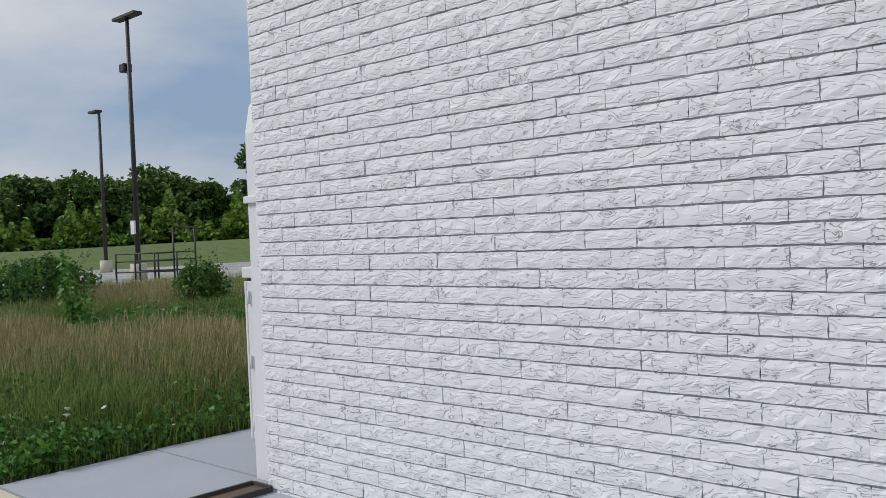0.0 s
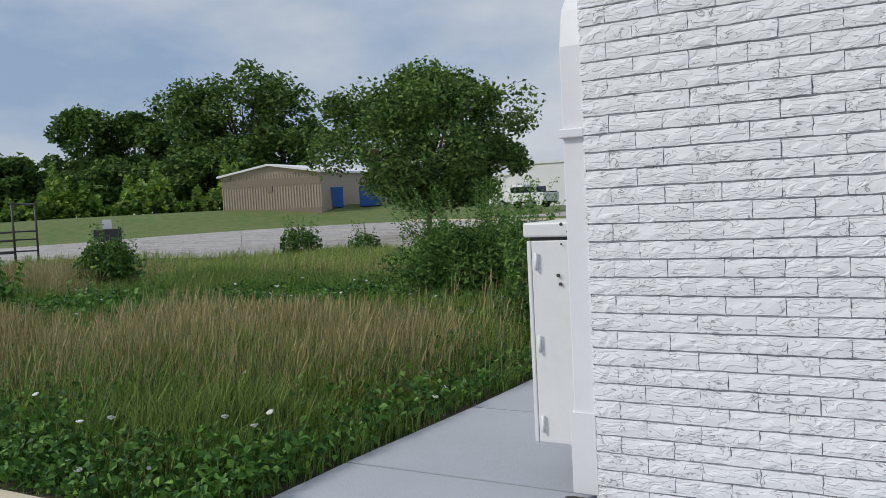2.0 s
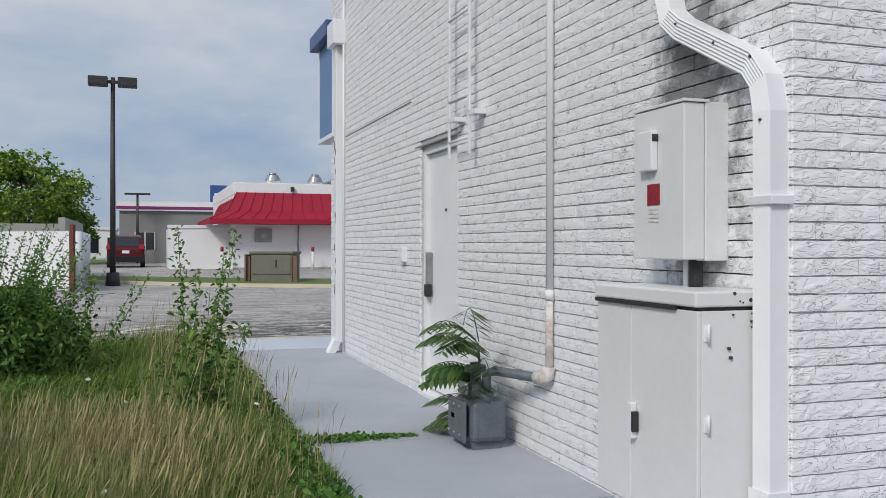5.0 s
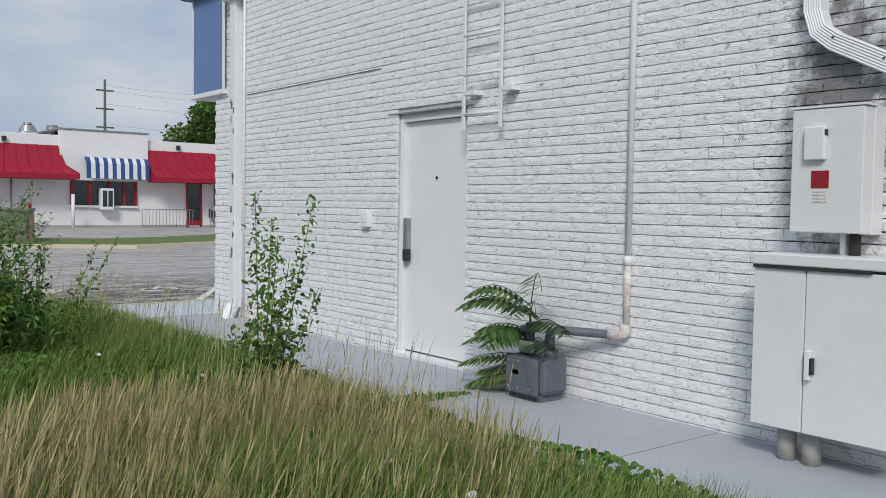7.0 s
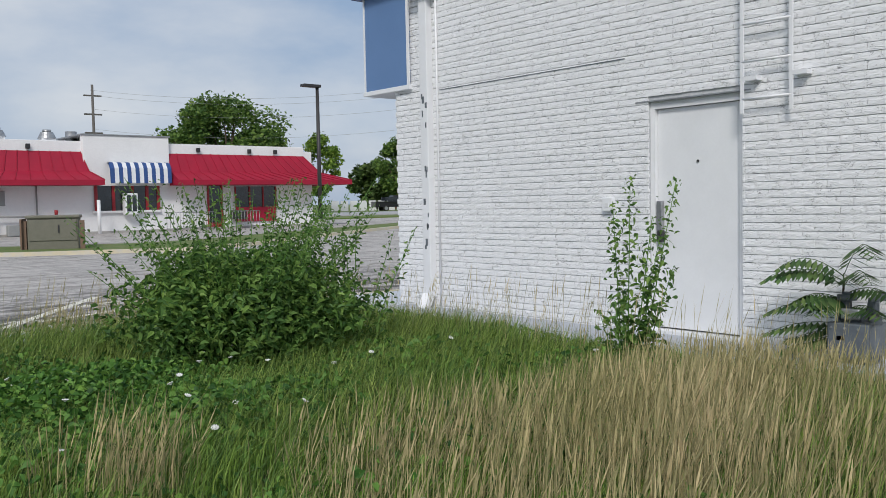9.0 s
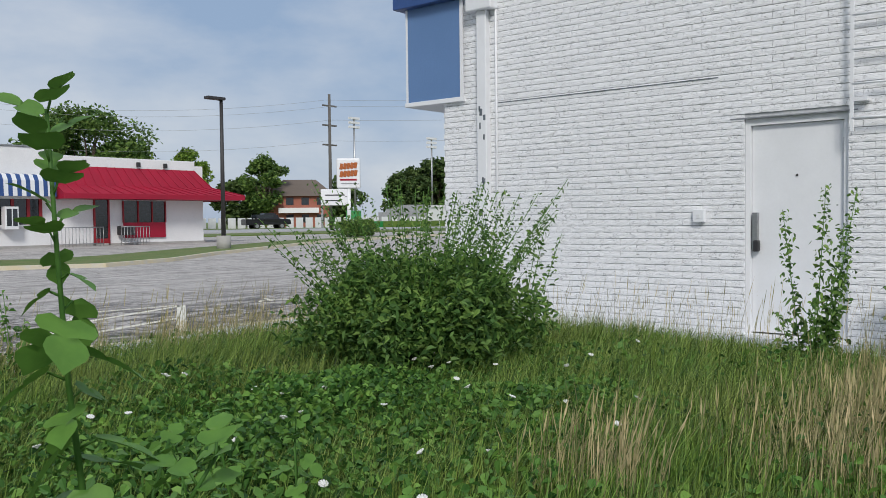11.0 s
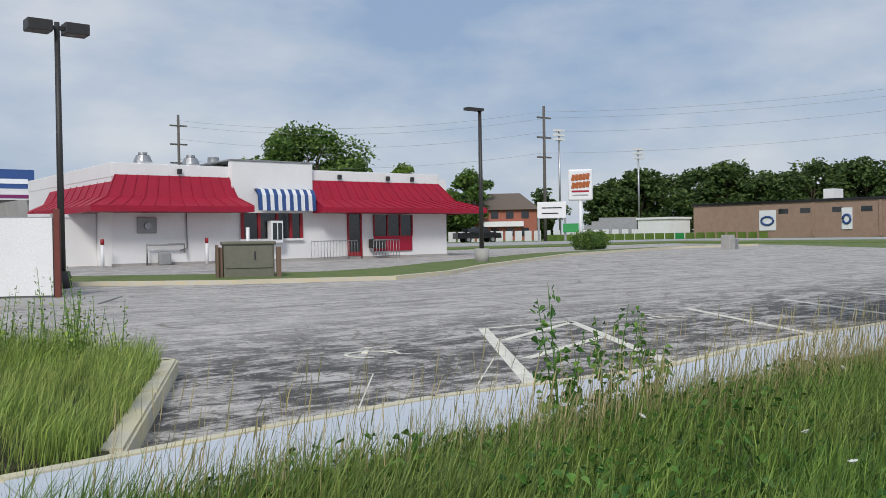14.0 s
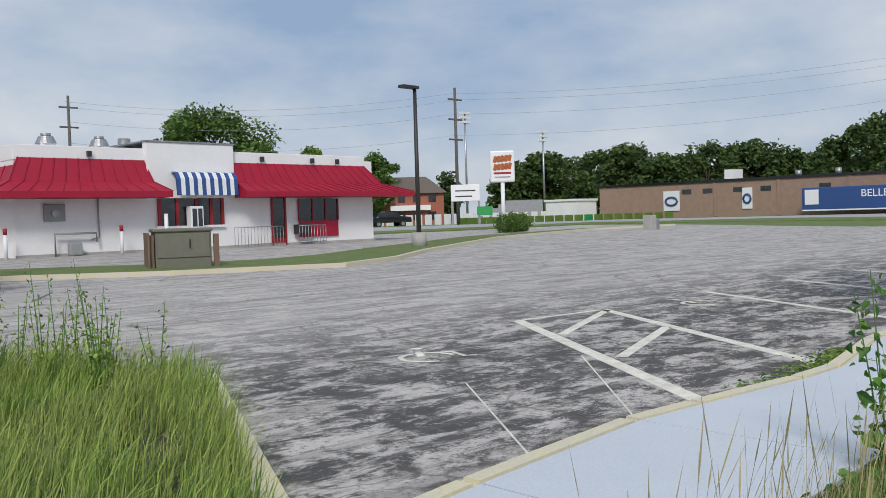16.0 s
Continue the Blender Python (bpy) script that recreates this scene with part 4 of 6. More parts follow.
E0 = (1.9, -3.05)


def tree_at(az, d, top, r, seed, eye=E0, z_eye=1.2, **kw):
    x, y = at(az, d, eye)
    z0 = float(mound(np.array(x), np.array(y)))
    return tree(x, y, z_eye + top * d - z0, r, seed, **kw)


wood = "dark green tree in a distant wood edge"
k = 0
for az, d, top, r, low in ((72, 80, .07, 4.5, .0), (67.5, 82, .075, 4.5, .0), (63.5, 80, .078, 4.0, .0), (60.3, 84, .085, 4.6, .0), (57.2, 82, .066, 3.4, .0), (55, 84, .05, 3.2, .0), (53, 92, .118, 4.4, .05), (50.2, 92, .114, 3.8, .05), (51.5, 84, .06, 3.6, .0), (48, 84, .06, 4.0, .0), (46.4, 90, .146, 5.4, .02), (43.6, 90, .168, 6.4, .02), (45, 84, .075, 4.5, .0), (41.2, 90, .14, 5.0, .02), (75.5, 82, .06, 4.5, .0), (70, 88, .06, 4, .0), (65.5, 88, .07, 4, .0), (58.6, 88, .07, 4, .0), (62, 78, .045, 3.5, .0)):
    k += 1
    tree_at(az, d, top, r, 100 + k, leaves=10000, size=0.5, mat=L_TREE, low=low, label=wood, lobes=30)
rng = np.random.default_rng(71)
ub = rng.uniform(39, 80, 30000)
ud = 76 + rng.normal(0, 2.0, 30000)
ux, uy = E0[0] - np.sin(np.radians(ub)) * ud, E0[1] + np.cos(np.radians(ub)) * ud
crest = 2.0 + 1.3 * np.sin(ub * 1.3) + 0.8 * np.sin(ub * 3.1 + 1) + 0.5 * np.sin(ub * 7.7)
uz = mound(ux, uy) + np.maximum(crest, 0.8) * rng.uniform(0, 1, 30000) ** 0.7
v, f = leaf_cloud(rng, np.stack([ux, uy, uz], 1), 0.5)
tagged(arrays("undergrowth", v, f, L_TREE2), "vine-covered green undergrowth at the wood edge", "undergrowth", kind="stuff")
tree_at(31.0, 36, .152, 5.2, 77, eye=(0.67, -3.27), leaves=42000, size=0.2, mat=L_TREE, low=0.16, label="large dark feathery locust tree over the lot", lobes=70, lobe=(0.12, 0.27))
tree_at(17.0, 62, .062, 2.9, 62, eye=(-0.5, -3.23), leaves=7000, size=0.26, mat=L_TREE2, low=0.22, label="small round green parking-lot tree")
tree_at(8.4, 57, .096, 3.6, 63, eye=(-0.5, -3.23), leaves=9000, size=0.3, mat=L_TREE2, low=0.18, label="bright green round street tree")
tree_at(6.0, 64, .05, 2.2, 64, eye=(-0.5, -3.23), leaves=5000, size=0.3, mat=L_TREE, low=0.15, label="dark green tree behind the bright one")
E1 = (-10.25, 6.86)
tree_at(-31.0, 92, .125, 6.4, 65, eye=E1, leaves=20000, size=0.45, label="large dark tree behind the restaurant", lobes=34)
tree_at(-28.5, 96, .098, 4.0, 66, eye=E1, leaves=5000, size=0.45, label="dark tree behind the restaurant")
tree_at(-36.9, 90, .085, 2.6, 67, eye=E1, leaves=4000, size=0.4, mat=L_TREE2, label="bright tree top behind the restaurant")
tree_at(-41.2, 120, .075, 3.6, 68, eye=E1, leaves=5000, size=0.5, label="tall dark tree beside houses")
for i, (az, d, top, r) in enumerate(((-39.5, 125, .05, 4), (-45.3, 135, .05, 4.0), (-43.6, 150, .04, 4), (-49.4, 150, .055, 4), (-50.4, 150, .06, 5), (-51.7, 150, .07, 6), (-53.5, 155, .06, 6), (-55.2, 150, .068, 6), (-57, 150, .074, 6.5), (-58.8, 152, .066, 6), (-60.4, 155, .062, 6), (-61.8, 150, .073, 6), (-63.4, 155, .068, 5.5), (-64.9, 150, .073, 6), (-66.8, 152, .062, 5.5), (-68.5, 150, .065, 6), (-70.4, 140, .085, 6), (-72, 140, .095, 7), (-74.5, 140, .09, 7))):
    tree_at(az, d, top * 1.0, r, 200 + i, eye=E1, leaves=5200, size=0.75, mat=L_WOOD, low=0.02, label=wood, lobes=26)


def stem_plant(name, x, y, stems, leaf, mat, seed, label, category="plant", spread=0.25, leaf_step=0.03, z=0.0, wide=0.6, curve=0.3, fill=None):
    """An upright leafy weed: arching stems with leaves set along them. stems: heights."""
    rng = np.random.default_rng(seed)
    t = thing(name, label, category, pose(x, y, z - 0.02))
    pts = []
    for h in stems:
        a = rng.uniform(0, math.tau)
        dx, dy = math.cos(a) * spread * rng.uniform(0.3, 1), math.sin(a) * spread * rng.uniform(0.3, 1)
        P = [(dx * 0.25, dy * 0.25, 0), (dx * 0.7, dy * 0.7, h * 0.5), (dx * (1 + curve), dy * (1 + curve), h)]
        part("stem", tube(P, 0.006, 5, r2=0.002), L_WEED, t)
        n = int(h / leaf_step)
        for j in range(n):
            u = 0.12 + 0.88 * j / n
            q = np.array(P[0]) * (1 - u) ** 2 + 2 * np.array(P[1]) * u * (1 - u) + np.array(P[2]) * u * u
            q = np.array([np.interp(u, [0, .5, 1], [P[0][c], P[1][c], P[2][c]]) for c in range(3)])
            w = leaf * (1.15 - 0.65 * u)
            off = rng.normal(size=3) * w * 0.7
            off[2] *= 0.4
            pts.append(np.append(q + off, w))
    pts = np.array(pts)
    if fill is not None:
        k2, rr, hh = fill
        d = rng.normal(size=(k2, 3))
        d /= np.linalg.norm(d, axis=1)[:, None]
        d *= rng.uniform(0.35, 1.0, k2)[:, None] ** 0.6
        lump = 1 + 0.25 * np.sin(d[:, 0] * 7 + seed) * np.cos(d[:, 1] * 6)
        e = np.stack([d[:, 0] * rr * lump, d[:, 1] * rr * lump, hh * 0.5 + d[:, 2] * hh * 0.5 * lump], 1)
        e = e[e[:, 2] > 0.02]
        pts = np.concatenate([pts, np.concatenate([e, np.full((len(e), 1), leaf)], 1)])
    v, f = leaf_cloud(rng, pts[:, :3], pts[:, 3:], aspect=wide, shaped=True)
    arrays("leaves", v, f, mat, t)
    return t


rs = random.Random(3)
stem_plant("bush", -3.65, 5.66, [rs.uniform(0.8, 1.5) for i in range(95)], 0.06, L_BUSH, 11, "dense dark green wild bush in the tall grass", "bush", spread=0.95, leaf_step=0.014, fill=(15000, 0.9, 0.95), wide=0.5)
stem_plant("bush", -2.85, 5.4, [rs.uniform(0.8, 1.25) for i in range(9)], 0.06, L_BUSH, 12, "leafy shoots at the edge of a wild bush", "bush", spread=0.5, leaf_step=0.014)
stem_plant("weed", -1.95, 3.4, [1.4, 1.42, 1.25, 1.0, 0.6, 0.5, 1.15, 0.8], 0.065, L_BUSH, 13, "tall upright weed with small leaves before the door", "weed", spread=0.34, leaf_step=0.008, curve=0.15)


def mulberry_leaf():
    """One lobed, toothed leaf of unit length, folded along its midrib, its stalk at the origin."""
    half = [(0.0, 0.02), (-0.06, 0.2), (0.1, 0.4), (0.24, 0.43), (0.36, 0.36), (0.36, 0.15), (0.5, 0.27), (0.64, 0.31), (0.76, 0.26), (0.86, 0.13), (1.0, 0.0)]
    bm = bmesh.new()
    rib = [bm.verts.new((u if u > 0 else 0, 0, -0.18 * u * u)) for u, w in half]
    for s_ in (1, -1):
        rim = [bm.verts.new((u, s_ * w, 0.3 * w - 0.2 * u * u - 0.35 * w * w)) for u, w in half[:-1]]
        for i in range(len(rim) - 1):
            q = (rib[i], rib[i + 1], rim[i + 1], rim[i])
            bm.faces.new(q if s_ < 0 else q[::-1])
        q = (rib[-2], rib[-1], rim[-1])
        bm.faces.new(q if s_ < 0 else q[::-1])
    for f in bm.faces:
        f.smooth = True
    me = bpy.data.meshes.new("leaf")
    bmesh.ops.remove_doubles(bm, verts=bm.verts[:], dist=1e-4)
    bm.to_mesh(me)
    bm.free()
    me.materials.append(L_WEED)
    return me


LEAF = mulberry_leaf()


def mulberry(x, y, tip, seed, label, first=0.3, step=0.06, size=0.13, shoots=()):
    """A young mulberry: a kinked stem to tip (offsets), leaves set spirally on stalks, and side shoots (height share, length, bearing)."""
    r = random.Random(seed)
    t = thing("mulberry_shoot", label, "weed", pose(x, y, -0.02))
    tip = Vector(tip)
    stems = [(Vector((0, 0, 0)), tip, 0.009, first)]
    for share, length, az in shoots:
        o = Vector((tip.x * share ** 1.5, tip.y * share ** 1.5, tip.z * share))
        stems.append((o, o + Vector((math.cos(az) * length * 0.45, math.sin(az) * length * 0.45, length)), 0.006, 0.06))
    for o, e, rad, start in stems:
        k = 7
        P = []
        for i in range(k + 1):
            u = i / k
            z = o.z + (e.z - o.z) * u
            w = u ** 1.5
            P.append(Vector((o.x + (e.x - o.x) * w + (r.uniform(-0.01, 0.01) if 0 < i < k else 0), o.y + (e.y - o.y) * w + (r.uniform(-0.01, 0.01) if 0 < i < k else 0), z)))
        part("stem", tube(P, rad, 6, r2=0.003), L_WEED, t)
        length = (e - o).length
        d, az = start, r.uniform(0, 6)
        while d < length:
            u = min(d / length, 0.999)
            j = int(u * k)
            p = P[j].lerp(P[j + 1], u * k - j)
            L = size * r.uniform(0.75, 1.2) * (1.0 if u < 0.8 else 0.75)
            out = Vector((math.cos(az), math.sin(az), 0.55 if u < 0.85 else 1.6)).normalized()
            q = p + out * L * 0.32
            part("leaf_stalk", tube([p, q], 0.002, 4), L_WEED, t)
            lf = new("leaf", LEAF)
            lf.parent = t
            lf.matrix_basis = pose(q.x, q.y, q.z, r.uniform(-25, 25), r.uniform(5, 60) if u < 0.85 else r.uniform(-50, -15), math.degrees(az)) @ Matrix.Scale(L, 4)
            az += 2.4 + r.uniform(-0.3, 0.3)
            d += step * r.uniform(0.8, 1.25)
    return t


mulberry(-7.86, 2.6, (-0.11, -0.08, 1.36), 14, "tall young mulberry shoot with large lobed bright leaves", first=0.12, step=0.024, size=0.088, shoots=((0.15, 0.6, 0.6), (0.2, 0.5, 3.6), (0.3, 0.45, 5.2)))
mulberry(-8.15, 2.89, (-0.13, -0.2, 1.18), 15, "tall young mulberry shoot with large lobed bright leaves", first=0.12, step=0.026, size=0.088, shoots=((0.15, 0.5, 2.0), (0.2, 0.4, 4.4)))
for i in range(26):
    mulberry(-7.75 + rs.uniform(-0.4, 1.1), 3.0 + rs.uniform(-0.7, 0.9), (rs.uniform(-0.12, 0.12), rs.uniform(-0.12, 0.12), rs.uniform(0.35, 0.6)), 40 + i, "low mulberry shoot with large bright lobed leaves", first=0.1, step=0.03, size=0.075)
for i, (x, y, h) in enumerate(((-6.3, 8.15, 0.88), (-5.95, 8.1, 0.75), (-5.5, 8.15, 0.7))):
    stem_plant("weed", x, y, [h, h * 0.9, h * 0.7, h * 0.6, h * 0.5], 0.075, L_WEED, 20 + i, "bright leafy weed at the walk's edge", "weed", spread=0.14, leaf_step=0.022, wide=0.7)
stem_plant("bush", -10.9, 6.4, [rs.uniform(0.75, 1.3) for i in range(20)], 0.09, L_BUSH, 30, "leafy green wild bush in tall grass", "bush", spread=0.5, fill=(2500, 0.5, 0.9))
stem_plant("bush", -13.6, 4.6, [rs.uniform(0.8, 1.4) for i in range(20)], 0.09, L_BUSH, 31, "leafy green wild bush in tall grass", "bush", spread=0.8, fill=(5000, 0.95, 1.1))
stem_plant("bush", -12.6, 13.2, [rs.uniform(0.7, 1.2) for i in range(16)], 0.08, L_BUSH, 32, "leafy green wild bush on the island", "bush", spread=0.5, fill=(1500, 0.5, 0.8))
stem_plant("bush", -11.2, 13.9, [rs.uniform(0.6, 1.0) for i in range(10)], 0.08, L_BUSH, 33, "leafy green wild bush on the island", "bush", spread=0.4, fill=(700, 0.4, 0.6))
stem_plant("weed", -11.8, 10.3, [1.0, 0.5, 0.45, 0.4], 0.05, L_DRY, 34, "dry brown stalk with withered leaves", "weed", spread=0.15)
for i in range(22):
    stem_plant("weed", -7.25 - rs.uniform(0, 1.6), 13.0 + rs.uniform(-0.6, 1.4), [rs.uniform(0.45, 0.95), rs.uniform(0.3, 0.7), rs.uniform(0.4, 0.8)], 0.05, L_ISLE, 60 + i, "seedy upright weed on the grassy island", "weed", spread=0.12, leaf_step=0.03)


# ailanthus by the gas meter: fronds with paired leaflets
ai = thing("ailanthus_shoot", "green tree-of-heaven shoot with long fronds behind the meter", "weed", pose(-0.2, 2.72, 0.0))
rng = np.random.default_rng(5)
stem = bmesh.new()
tube([(0.02, 0.05, 0), (0.02, 0.03, 0.35), (0, 0, 0.62)], 0.014, 6, stem, r2=0.007)
part("stem", stem, M_BARK, ai)
fronds = ((0.62, 1.35, 0.12, 0.62), (0.62, 1.55, -0.04, 0.42), (0.6, 1.75, -0.12, 0.3), (0.5, 1.0, 0.1, 0.66), (0.42, -0.9, 0.25, 0.62), (0.45, -1.5, 0.06, 0.55), (0.4, 2.4, 0.05, 0.5), (0.35, 0.4, 0.0, 0.5), (0.4, 2.0, -0.25, 0.22), (0.4, 3.0, 0.0, 0.45), (0.35, -0.4, 0.3, 0.6), (0.5, 1.2, -0.1, 0.12), (0.45, 1.5, -0.3, 0.3), (0.5, 1.1, 0.2, 0.7), (0.4, -1.2, 0.1, 0.4), (0.42, -1.0, 0.5, 0.72))
for L, ang, rise, z in fronds:
    d = Vector((-abs(math.cos(ang)) * 0.8 - 0.15, math.sin(ang), 0)).normalized()
    P = [Vector((0, 0, z * 0.9)) + d * L * u + Vector((0, 0, (rise + 0.18) * math.sin(u * 2.2) * L - 0.25 * u * u * L)) for u in np.linspace(0, 1, 8)]
    fb = bmesh.new()
    tube([tuple(p) for p in P], 0.004, 4, fb, r2=0.002)
    side = d.cross(Vector((0, 0, 1))).normalized()
    for j in range(2, 13):
        u = j / 13 * 7
        p = P[int(u)].lerp(P[min(int(u) + 1, 7)], u - int(u))
        for sg in (1, -1):
            w = 0.135 * math.sin(math.pi * (0.12 + 0.8 * j / 13)) + 0.015
            tip = p + side * sg * w + d * w * 0.25 + Vector((0, 0, -w * 0.55))
            mid = p.lerp(tip, 0.45)
            a, b = mid + d * 0.02, mid - d * 0.02
            vs = [fb.verts.new(q) for q in (p, a, tip, b)]
            fb.faces.new(vs[:3])
            fb.faces.new((vs[0], vs[2], vs[3]))
    part("frond", fb, L_AIL, ai)["kind"] = "stuff"


# ---- grass ----
def blades(name, n, region, height, width, mat, seed, label, bend=0.5, seedhead=False, clump=0.0):
    """n blades over rectangles; region: (x0, y0, x1, y1, share) rows; height(x, y) in metres, none where it is under 3 cm."""
    rng = np.random.default_rng(seed)
    X, Y = [], []
    for x0, y0, x1, y1, share in region:
        k = int(n * share)
        if clump:
            cx, cy = rng.uniform(x0, x1, k // 26 + 1), rng.uniform(y0, y1, k // 26 + 1)
            j = rng.integers(0, len(cx), k)
            X.append(cx[j] + rng.normal(0, clump, k))
            Y.append(cy[j] + rng.normal(0, clump, k))
        else:
            X.append(rng.uniform(x0, x1, k))
            Y.append(rng.uniform(y0, y1, k))
    X, Y = np.concatenate(X), np.concatenate(Y)
    H = height(X, Y) * rng.uniform(0.55, 1.25, len(X))
    ok = H > 0.03
    X, Y, H = X[ok], Y[ok], H[ok]
    k = len(X)
    a = rng.uniform(0, math.tau, k)
    wind = np.stack([np.full(k, 0.35), np.full(k, -0.1)], 1)
    lean = np.stack([np.cos(a), np.sin(a)], 1) * rng.uniform(0.1, 1.0, k)[:, None] * bend + wind * bend
    s = np.stack([-np.sin(a), np.cos(a), np.zeros(k)], 1) * (width * rng.uniform(0.6, 1.4, k))[:, None] / 2
    base = np.stack([X, Y, np.full(k, -0.03)], 1)
    mid = base + np.concatenate([lean * (H * 0.22)[:, None], (H * 0.58)[:, None]], 1)
    tip = base + np.concatenate([lean * (H * 0.75)[:, None], (H * (1.0 - 0.3 * np.minimum(1, np.linalg.norm(lean, axis=1) ** 2)))[:, None]], 1)
    w2 = 1.0 if seedhead else 0.75
    v = np.stack([base - s * (0.5 if seedhead else 1), base + s * (0.5 if seedhead else 1), mid + s * w2, mid - s * w2, tip], 1).reshape(-1, 3)
    i = np.arange(k) * 5
    f = np.concatenate([np.stack([i, i + 1, i + 2], 1), np.stack([i, i + 2, i + 3], 1), np.stack([i + 3, i + 2, i + 4], 1)])
    if seedhead:
        h0 = mid + (tip - mid) * 0.45
        dd = tip - h0
        hs = s * 1.8
        hv = np.stack([h0, h0 + dd * 0.45 + hs, h0 + dd * 1.15, h0 + dd * 0.45 - hs], 1).reshape(-1, 3)
        j = np.arange(k) * 4 + len(v)
        f = np.concatenate([f, np.stack([j, j + 1, j + 2], 1), np.stack([j, j + 2, j + 3], 1)])
        v = np.concatenate([v, hv])
    ob = arrays(name, v, f, mat)
    return tagged(ob, label, "grass", kind="stuff")


def patch(x, y, cx, cy, rx, ry):
    return np.clip(1.3 - np.hypot((x - cx) / rx, (y - cy) / ry), 0, 1)


def edge(x, y):
    """0 at the walks and kerbs, 1 inside the bed."""
    e = smooth(-0.3, 0.7, -1.33 - x) * (x < -1.31) * smooth(0.0, 0.55, y + 0.84) * smooth(-0.02, 0.5, 8.27 - y)
    south = smooth(-0.1, 0.6, (y + 0.9) + np.clip((x + 9.2), -99, 0) * 1.1)
    trod = np.full(np.shape(x), 9.0)
    for (ax, ay), (bx, by) in (((-6, -1), (-8.2, 0.8)), ((-8.2, 0.8), (-9.1, 2.4)), ((-9.1, 2.4), (-9.9, 4.0)), ((-9.9, 4.0), (-10.3, 7.0))):
        u = np.clip(((x - ax) * (bx - ax) + (y - ay) * (by - ay)) / ((bx - ax) ** 2 + (by - ay) ** 2), 0, 1)
        trod = np.minimum(trod, np.hypot(x - ax - u * (bx - ax), y - ay - u * (by - ay)))
    return e * np.where(x < -9.2, south, 1) * (0.5 + 0.5 * smooth(0.15, 0.6, trod))


def wob(x, y):
    return 0.5 + 0.25 * np.sin(x * 1.7 + 0.6 * y) + 0.25 * np.sin(y * 2.3 - x * 0.9 + 1.0)


def dryness(x, y):
    d = np.maximum.reduce([patch(x, y, -3.6, 1.6, 1.9, 1.5), patch(x, y, -6.3, 0.9, 2.8, 1.1), 0.9 * patch(x, y, -5.6, 3.1, 0.35, 0.3), 0.5 * patch(x, y, -5.5, 7.9, 4.2, 0.6), 0.7 * patch(x, y, -3.6, 8.0, 1.5, 0.8), 0.6 * patch(x, y, -11.0, 5.6, 1.5, 1.6), 0.8 * patch(x, y, -13, 6, 3, 2.5)])
    return d * (0.5 + 0.5 * wob(x * 1.7, y * 1.7))


def clover(x, y):
    return np.maximum(patch(x, y, -5.3, 4.8, 2.2, 1.5), patch(x, y, -7.9, 3.4, 1.7, 1.8)) + 0.9 * patch(x, y, -3.2, -0.55, 2.6, 0.45) + 0.5 * patch(x, y, -1.45, 2.0, 0.18, 4.5)


MAIN = [(-9.5, -0.85, -1.3, 8.27, 0.62), (-14.5, 0.0, -9.5, 8.27, 0.24), (-24, 4, -14.5, 8.27, 0.08), (-2.4, -0.8, -1.3, 8.2, 0.06)]
rg = lambda x, y: edge(x, y) * (0.2 + 0.13 * wob(x, y) + 0.16 * patch(x, y, -3.3, 1.0, 1.3, 0.7)) * (1 - 0.45 * np.clip(clover(x, y), 0, 1)) * (1 - 0.35 * np.clip(dryness(x, y), 0, 1)) + 0.1 * edge(x - 0.12, y) ** 0.1 * (edge(x, y) > 0.01)
blades("green_grass", 230000, MAIN, rg, 0.006, L_GRASS, 1, "unmown green grass, knee high and uneven", bend=0.8, clump=0.06)
sift = np.random.default_rng(33)
dg = lambda x, y: np.where(dryness(x, y) > 0.12 + 0.55 * sift.uniform(0, 1, x.shape), edge(x, y) * (0.32 + 0.26 * np.clip(dryness(x, y), 0, 1)), 0)
blades("dry_grass", 180000, MAIN, dg, 0.0036, L_DRY, 2, "tall dry straw-coloured grass with seed heads", bend=0.42, seedhead=True, clump=0.09)
isl = lambda x, y: (x < -8.46 + 0.49 * (y - 9.5)) * (x < -6.95 - 0.5 * np.clip(y - 12.8, 0, 9)) * (0.24 + 0.14 * wob(x, y)) * smooth(9.28, 9.5, y) * smooth(15.0, 14.7, y)
blades("island_grass", 62000, [(-13, 9.3, -6.5, 15, 0.85), (-23, 9.3, -13, 15, 0.15)], isl, 0.006, L_ISLE, 3, "unmown bright green grass on the island", bend=0.8, clump=0.06)
# sparse seed stalks against the walk and wall
stalk = lambda x, y: edge(x, y) ** 0.3 * (edge(x, y) > 0.003) * 0.62
blades("seed_stalks", 1500, [(-9, 7.4, -1.4, 8.2, 0.55), (-2.3, 1.5, -1.35, 7.8, 0.45)], stalk, 0.0028, L_DRY, 4, "thin seeding grass stalks", bend=0.35, seedhead=True)

# low broad-leaved ground cover with white flower heads
rng = np.random.default_rng(7)
cx, cy = rng.uniform(-9.5, -1.32, 240000), rng.uniform(-0.85, 8.2, 240000)
keep = (rng.uniform(0, 1, len(cx)) < np.clip(clover(cx, cy), 0.1, 1) * 1.2) & (edge(cx, cy) > 0.002)
cx, cy = cx[keep], cy[keep]
cz = rng.uniform(0.0, 0.24, len(cx)) * (0.4 + 0.6 * edge(cx, cy)) * (0.7 + 0.6 * wob(cx * 2, cy * 2))
v, f = leaf_cloud(rng, np.stack([cx, cy, cz], 1), 0.043, aspect=0.75, up=0.1, shaped=True)
tagged(arrays("ground_cover", v, f, L_CLOVER), "low broad-leaved green weeds between the grass", "weeds", kind="stuff")
sel = rng.integers(0, len(cx), 150)
